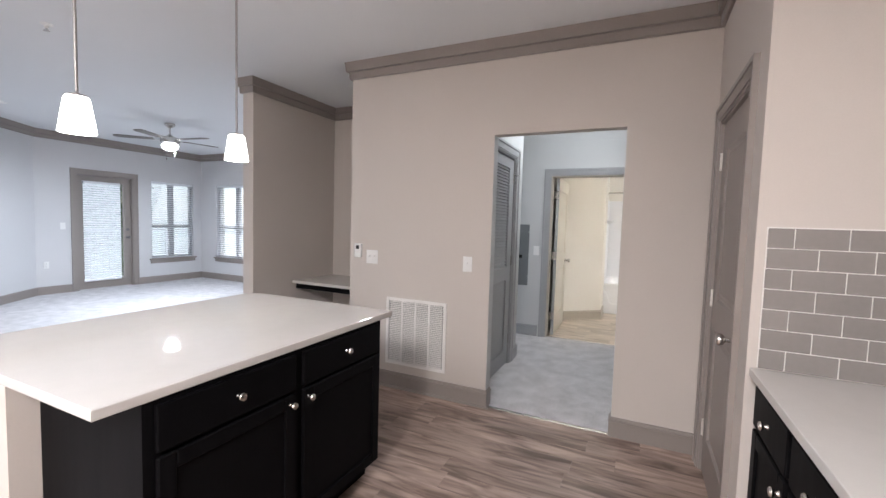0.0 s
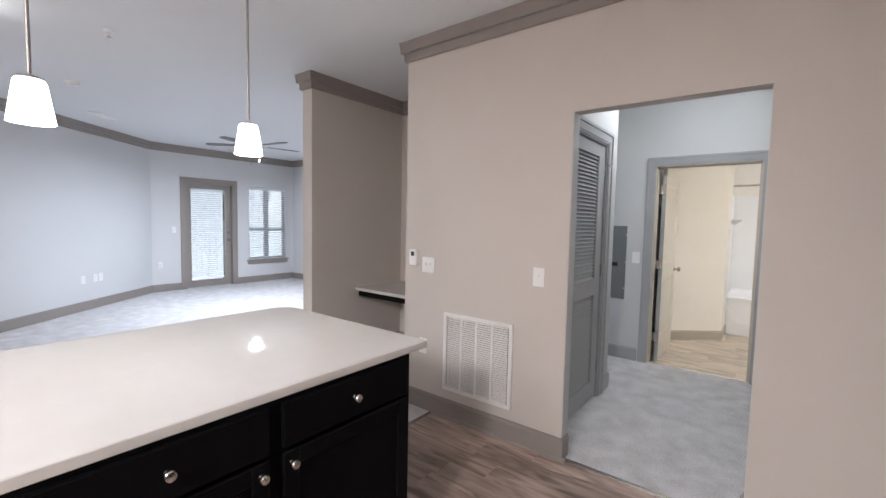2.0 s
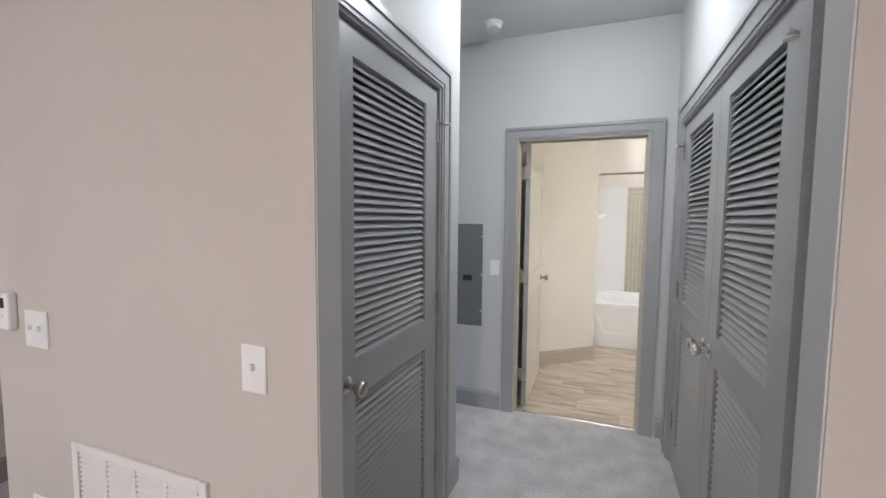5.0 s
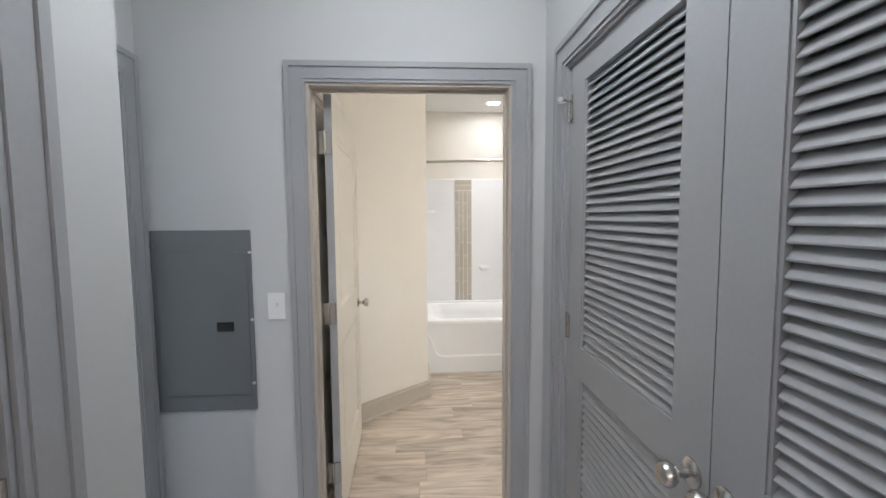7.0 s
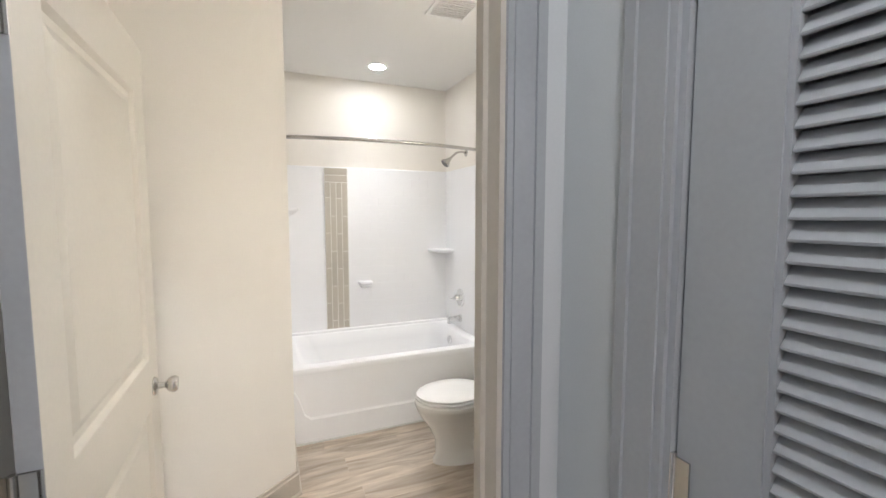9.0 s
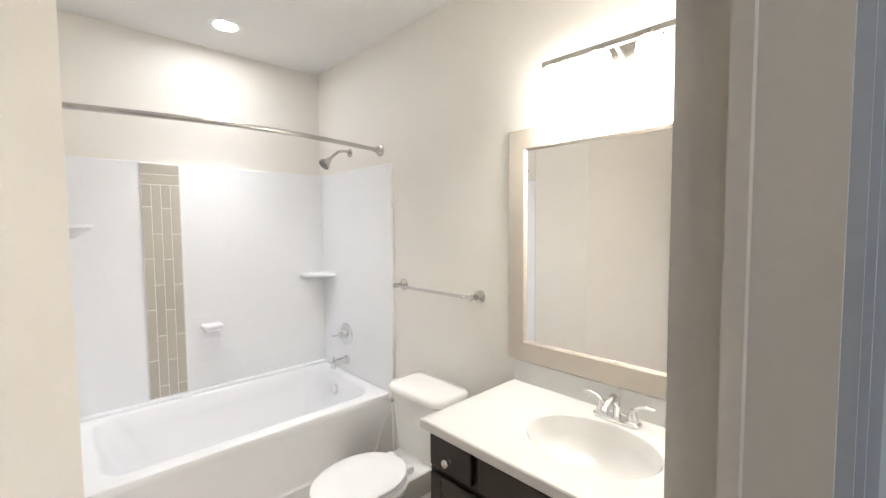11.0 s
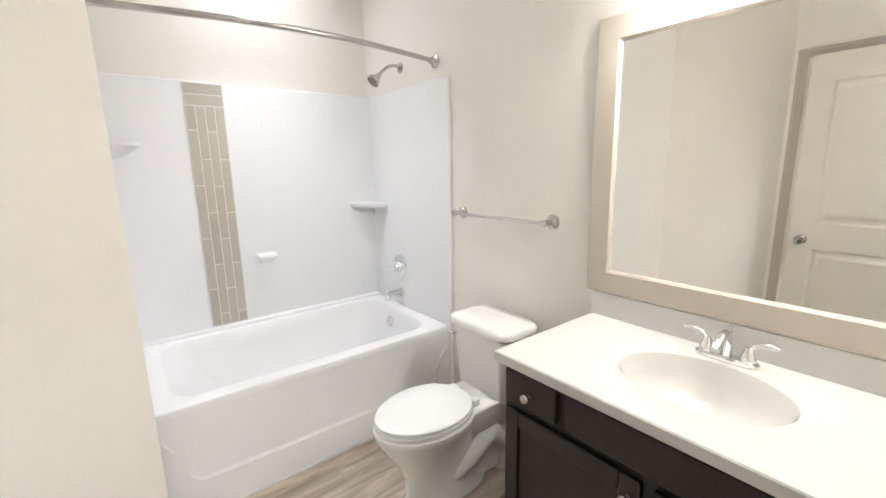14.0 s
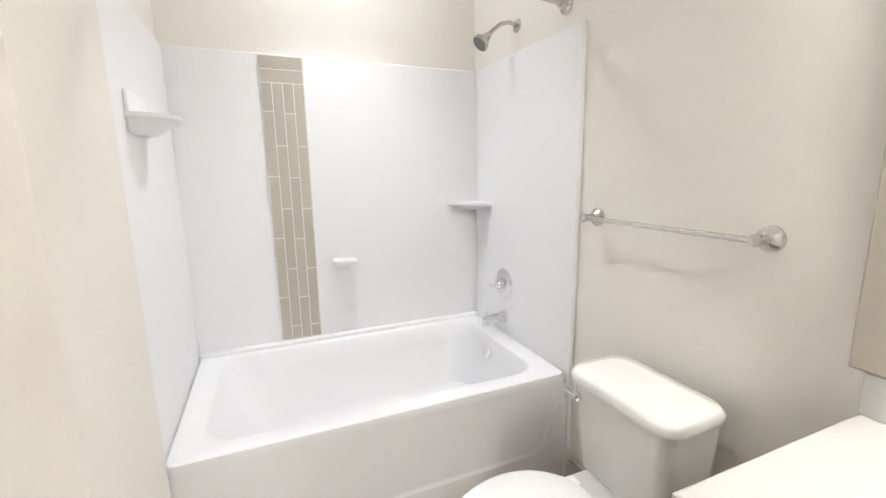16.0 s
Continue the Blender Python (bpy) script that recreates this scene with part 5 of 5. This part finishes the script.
def toilet(x, y):
    """Its back wall at x, bowl towards -x, middle at y."""
    t = thing("toilet", "white two-piece toilet with the lid down", "toilet", pose(x, y, 0))
    bm = bmesh.new()
    rings = [oval(-0.46, 0, 0.225, 0.105, 0.0, egg=0.10), oval(-0.46, 0, 0.225, 0.105, 0.02, egg=0.10), oval(-0.46, 0, 0.205, 0.090, 0.05, egg=0.05), oval(-0.475, 0, 0.195, 0.085, 0.14, egg=0.0), oval(-0.50, 0, 0.205, 0.10, 0.22, egg=0.0),
             oval(-0.54, 0, 0.220, 0.135, 0.30, egg=0.04), oval(-0.56, 0, 0.228, 0.168, 0.355, egg=0.07), oval(-0.562, 0, 0.232, 0.176, 0.375, egg=0.07), oval(-0.562, 0, 0.232, 0.176, 0.388, egg=0.07), oval(-0.562, 0, 0.220, 0.164, 0.396, egg=0.07)]
    loft(bm, rings)
    loft(bm, [rrect(-0.46, -0.085, -0.035, 0.085, 0.05, 0.25), rrect(-0.47, -0.12, -0.035, 0.12, 0.05, 0.33), rrect(-0.47, -0.125, -0.035, 0.125, 0.04, 0.386), rrect(-0.46, -0.118, -0.04, 0.118, 0.04, 0.393)])
    box(bm, -0.36, -0.075, 0.0, -0.10, 0.075, 0.26, bev=0.03, seg=3)
    part("bowl", bm, PORC, t, smooth=50)
    # trapway bulge
    for s in (-1, 1):
        bm = bmesh.new()
        bentpipe(bm, [(-0.52, s * 0.02, 0.10), (-0.45, s * 0.05, 0.10), (-0.38, s * 0.072, 0.15), (-0.30, s * 0.072, 0.20), (-0.24, s * 0.065, 0.22), (-0.18, s * 0.065, 0.17), (-0.16, s * 0.065, 0.07), (-0.16, s * 0.06, 0.0)], 0.045, 14)
        part("trapway", bm, PORC, t, smooth=60)
    bm = bmesh.new()
    lathe(bm, [(0.016, 0.0), (0.016, 0.012), (0.010, 0.020), (0.0, 0.022)], pose(-0.33, 0.10, 0.0), 14)
    part("bolt_cap", bm, SEATP, t, smooth=50)
    bm = bmesh.new()
    loft(bm, [oval(-0.566, 0, 0.214, 0.166, 0.397, egg=0.08), oval(-0.566, 0, 0.221, 0.173, 0.402, egg=0.08), oval(-0.566, 0, 0.221, 0.173, 0.412, egg=0.08), oval(-0.566, 0, 0.215, 0.167, 0.416, egg=0.08)])
    part("seat", bm, SEATP, t, smooth=40)
    bm = bmesh.new()
    loft(bm, [oval(-0.566, 0, 0.215, 0.167, 0.419, egg=0.08), oval(-0.566, 0, 0.220, 0.172, 0.424, egg=0.08), oval(-0.566, 0, 0.218, 0.170, 0.431, egg=0.08), oval(-0.566, 0, 0.203, 0.155, 0.437, egg=0.08), oval(-0.566, 0, 0.12, 0.09, 0.440, egg=0.08)])
    part("lid", bm, SEATP, t, smooth=40)
    for s in (-1, 1):
        part("seat_hinge", boxes((-0.37, s * 0.07 - 0.022, 0.39, -0.33, s * 0.07 + 0.022, 0.425), bev=0.008), SEATP, t)
    bm = bmesh.new()
    loft(bm, [rrect(-0.240, -0.155, -0.060, 0.165, 0.05, 0.375), rrect(-0.252, -0.165, -0.056, 0.175, 0.05, 0.40), rrect(-0.270, -0.182, -0.052, 0.194, 0.045, 0.687)])
    part("tank", bm, PORC, t, smooth=50)
    bm = bmesh.new()
    loft(bm, [rrect(-0.272, -0.182, -0.050, 0.196, 0.05, 0.684), rrect(-0.286, -0.193, -0.044, 0.207, 0.06, 0.693), rrect(-0.286, -0.193, -0.044, 0.207, 0.06, 0.715), rrect(-0.276, -0.183, -0.052, 0.197, 0.06, 0.727), rrect(-0.235, -0.165, -0.09, 0.165, 0.04, 0.731)])
    part("tank_lid", bm, PORC, t, smooth=50)
    bm = bmesh.new()
    tube(bm, (-0.262, 0.150, 0.640), (-0.278, 0.150, 0.640), 0.014, n=14)
    box(bm, -0.286, 0.145, 0.632, -0.276, 0.200, 0.648, bev=0.003)
    part("flush_lever", bm, CHROME, t, "chrome flush lever", smooth=40)
    bm = bmesh.new()
    bentpipe(bm, [(-0.004, -0.17, 0.16), (-0.05, -0.17, 0.16), (-0.07, -0.165, 0.20), (-0.08, -0.15, 0.32), (-0.09, -0.14, 0.40)], 0.005)
    tube(bm, (0, -0.17, 0.16), (-0.008, -0.17, 0.16), 0.025, n=14)
    part("supply_line", bm, CHROME, t, smooth=40)


toilet(BR - 0.004, 8.245)

# vanity
van = thing("vanity_cabinet", "espresso vanity cabinet with doors, drawers and nickel knobs", "vanity")
VX, VY0, VY1, VZ = 0.719, BY + 0.001, 7.808, 0.798
part("body", boxes((VX, VY0, 0.10, VX + 0.02, VY1, VZ), (VX + 0.02, VY1 - 0.018, 0.10, BR, VY1, VZ), (VX + 0.02, VY0, 0.10, BR, VY0 + 0.018, VZ), (VX + 0.02, VY0 + 0.018, 0.10, BR, VY1 - 0.018, 0.118)), ESPRESSO, van)
part("toe_kick", boxes((VX + 0.06, VY0, 0.0, BR, VY1 - 0.02, 0.10)), ESPRESSO, van)
for a0, a1, kn in ((7.598, 7.795, True), (7.083, 7.565, False), (6.85, 7.05, True)):
    dr = shaker(van, "drawer", "x", VX, -1, a0, a1, 0.675, 0.786, ESPRESSO, flat=True)
    if kn:
        small_knob(dr, (VX - 0.019, (a0 + a1) / 2, 0.722), (-1, 0, 0))
for a0, a1, ky in ((7.343, 7.795, 7.372), (6.86, 7.312, 7.283)):
    do = shaker(van, "door", "x", VX, -1, a0, a1, 0.115, 0.648, ESPRESSO)
    small_knob(do, (VX - 0.019, ky, 0.592), (-1, 0, 0))

# counter with an oval basin
top = thing("bathroom_countertop", "white cultured marble vanity top with an oval basin", "countertop")
X0, X1, Y0, Y1, Z0, Z1 = 0.688, BR - 0.001, VY0, 7.835, VZ, 0.832
scx, scy, srx, sry = 0.970, 7.330, 0.165, 0.215
NN = 64
angs = [2 * math.pi * k / NN for k in range(NN)]


def rect_at(a, x0, y0, x1, y1):
    c, s = math.cos(a), math.sin(a)
    k = min(((x1 - scx) if c > 0 else (scx - x0)) / max(abs(c), 1e-6), ((y1 - scy) if s > 0 else (scy - y0)) / max(abs(s), 1e-6))
    return scx + c * k, scy + s * k


# let the four corners fall on ring points
for cx_, cy_ in ((X0, Y0), (X1, Y0), (X1, Y1), (X0, Y1)):
    a = math.atan2(cy_ - scy, cx_ - scx) % (2 * math.pi)
    angs[min(range(NN), key=lambda i: abs(angs[i] - a))] = a


def ell(k, z):
    out = []
    for a in angs:
        c, s = math.cos(a), math.sin(a)
        r = 1 / math.sqrt((c / srx) ** 2 + (s / sry) ** 2)
        out.append((scx + c * r * k, scy + s * r * k, z))
    return out


e = 0.004
bm = bmesh.new()
loft(bm, [[(*rect_at(a, X0, Y0, X1, Y1), Z0) for a in angs], [(*rect_at(a, X0, Y0, X1, Y1), Z1 - e) for a in angs], [(*rect_at(a, X0 + e, Y0 + e, X1 - e, Y1 - e), Z1) for a in angs],
          ell(1.04, Z1), ell(1.0, Z1 - 0.003), ell(0.97, Z1 - 0.014), ell(0.90, Z1 - 0.055), ell(0.76, Z1 - 0.095), ell(0.52, Z1 - 0.122), ell(0.22, Z1 - 0.132), ell(0.10, Z1 - 0.133)], cap0=False)
part("counter", bm, CULT, top, smooth=35)
bm = bmesh.new()
lathe(bm, [(0.0, 0.0), (0.022, 0.0), (0.022, 0.004), (0.016, 0.006), (0.0, 0.003)], pose(scx, scy, Z1 - 0.133), 20)
part("drain", bm, CHROME, top, "chrome drain", smooth=40)
part("backsplash", boxes((BR - 0.018, Y0, Z1, BR - 0.0005, Y1, Z1 + 0.094), bev=0.003), CULT, top)

fa = thing("faucet", "chrome two-lever basin faucet", "faucet", pose(1.175, 7.335, Z1))
bm = bmesh.new()
loft(bm, [rrect(-0.026, -0.085, 0.026, 0.085, 0.025, 0.0), rrect(-0.026, -0.085, 0.026, 0.085, 0.025, 0.010), rrect(-0.020, -0.078, 0.020, 0.078, 0.02, 0.016)])
part("base", bm, CHROME, fa, smooth=40)
bm = bmesh.new()
bentpipe(bm, [(0.0, 0, 0.012), (0.0, 0, 0.05), (-0.005, 0, 0.075), (-0.03, 0, 0.09), (-0.07, 0, 0.085), (-0.105, 0, 0.062)], 0.014, 14)
part("spout", bm, CHROME, fa, smooth=50)
for s in (-1, 1):
    bm = bmesh.new()
    lathe(bm, [(0.021, 0.014), (0.020, 0.03), (0.013, 0.045), (0.010, 0.058), (0.0, 0.06)], pose(0, s * 0.055, 0), 18)
    bentpipe(bm, [(0.0, s * 0.055, 0.052), (0.002, s * 0.075, 0.068), (0.004, s * 0.10, 0.074), (0.006, s * 0.125, 0.070)], 0.0075, 10)
    part("lever", bm, CHROME, fa, smooth=50)
bm = bmesh.new()
tube(bm, (0.02, 0, 0.014), (0.02, 0, 0.105), 0.003, n=8)
tube(bm, (0.02, 0, 0.100), (0.02, 0, 0.112), 0.007, n=10)
part("pop_up_rod", bm, CHROME, fa, smooth=40)

# framed mirror
MY0, MY1, MZ0, MZ1 = 6.842, 7.862, 0.928, 1.930
fw = 0.092
mir = thing("mirror", "wall mirror in a wide beige painted frame", "mirror")
bm = bmesh.new()
mx0 = BR - 0.024
rim = [((0, 0), BR - 0.0005), ((0, 0), BR - 0.018), ((0.006, 0), BR - 0.024), ((fw - 0.010, 0), BR - 0.022), ((fw - 0.004, 0), BR - 0.016), ((fw, 0), BR - 0.010), ((fw, 0), BR - 0.002)]
loft(bm, [[(x, MY0 + o, MZ0 + o), (x, MY1 - o, MZ0 + o), (x, MY1 - o, MZ1 - o), (x, MY0 + o, MZ1 - o)] for (o, _), x in rim], cap0=False, cap1=False)
part("frame", bm, BTRIM, mir, "wide beige painted frame")
part("mirror_glass", boxes((BR - 0.009, MY0 + fw - 0.001, MZ0 + fw - 0.001, BR - 0.004, MY1 - fw + 0.001, MZ1 - fw + 0.001)), MIRROR, mir, "clear silvered mirror glass")

# vanity light
vl = thing("vanity_light", "four-light nickel vanity fixture with lit glass shades", "vanity light")
part("backplate", boxes((BR - 0.022, 7.225, 2.040, BR - 0.0005, 7.415, 2.160), bev=0.006), NICKEL, vl)
part("bar", boxes((1.150, 7.02, 2.124, 1.170, 7.640, 2.146), bev=0.003), NICKEL, vl)
bm = bmesh.new()
for y in (7.28, 7.36):
    bentpipe(bm, [(BR - 0.02, y, 2.10), (1.20, y, 2.118), (1.165, y, 2.134)], 0.007)
part("arm", bm, NICKEL, vl, smooth=50)
for y in (7.577, 7.406, 7.235, 7.064):
    bm = bmesh.new()
    lathe(bm, [(0.0, 2.130), (0.012, 2.128), (0.014, 2.116), (0.026, 2.110), (0.0, 2.106)], pose(1.16 - 0.02, y, 0), 20)
    hold = part("holder", bm, NICKEL, vl, smooth=40)
    bm = bmesh.new()
    lathe(bm, [(0.020, 2.112), (0.034, 2.108), (0.040, 2.098), (0.053, 1.962), (0.050, 1.962), (0.037, 2.094), (0.018, 2.106)], pose(1.16 - 0.02, y, 0), 28)
    part("shade", bm, BATHSHADE, vl, "lit frosted glass shade", smooth=40)
plate("wall_outlet", (1.16, BY, 1.02), (0, 1, 0), 0.118, 0.118, "white wall outlet beside the vanity", "outlet", 2, "outlet")

# ---- floor planks ----


def planks(parent, x0, x1, y0, y1, width, length, material, seed):
    rnd = random.Random(seed)
    full = meshed("plank", boxes((0, 0, -0.008, length - 0.001, width - 0.001, 0.0)), material)
    rows = int(math.ceil((y1 - y0) / width))
    for r in range(rows):
        yb = y1 - (r + 1) * width
        w = width
        if yb < y0:
            w, yb = width - (y0 - yb), y0
        x = x0 - rnd.uniform(0.1, length - 0.1)
        while x < x1:
            a, b = max(x, x0), min(x + length, x1)
            if b - a > 0.01:
                same = abs(b - a - length) < 1e-6 and abs(w - width) < 1e-6
                me = full if same else meshed("plank", boxes((0, 0, -0.008, b - a - 0.001, w - 0.001, 0.0)), material)
                piece("plank", me, parent, a, yb, 0)
            x += length


planks(floor, -1.74, 0.82, SY, GY + 0.012, 0.152, 1.22, VINYL, 3)
planks(bath_floor, -0.91, BR - 0.002, HY + 0.05, 8.80, 0.152, 1.22, BVINYL, 8)
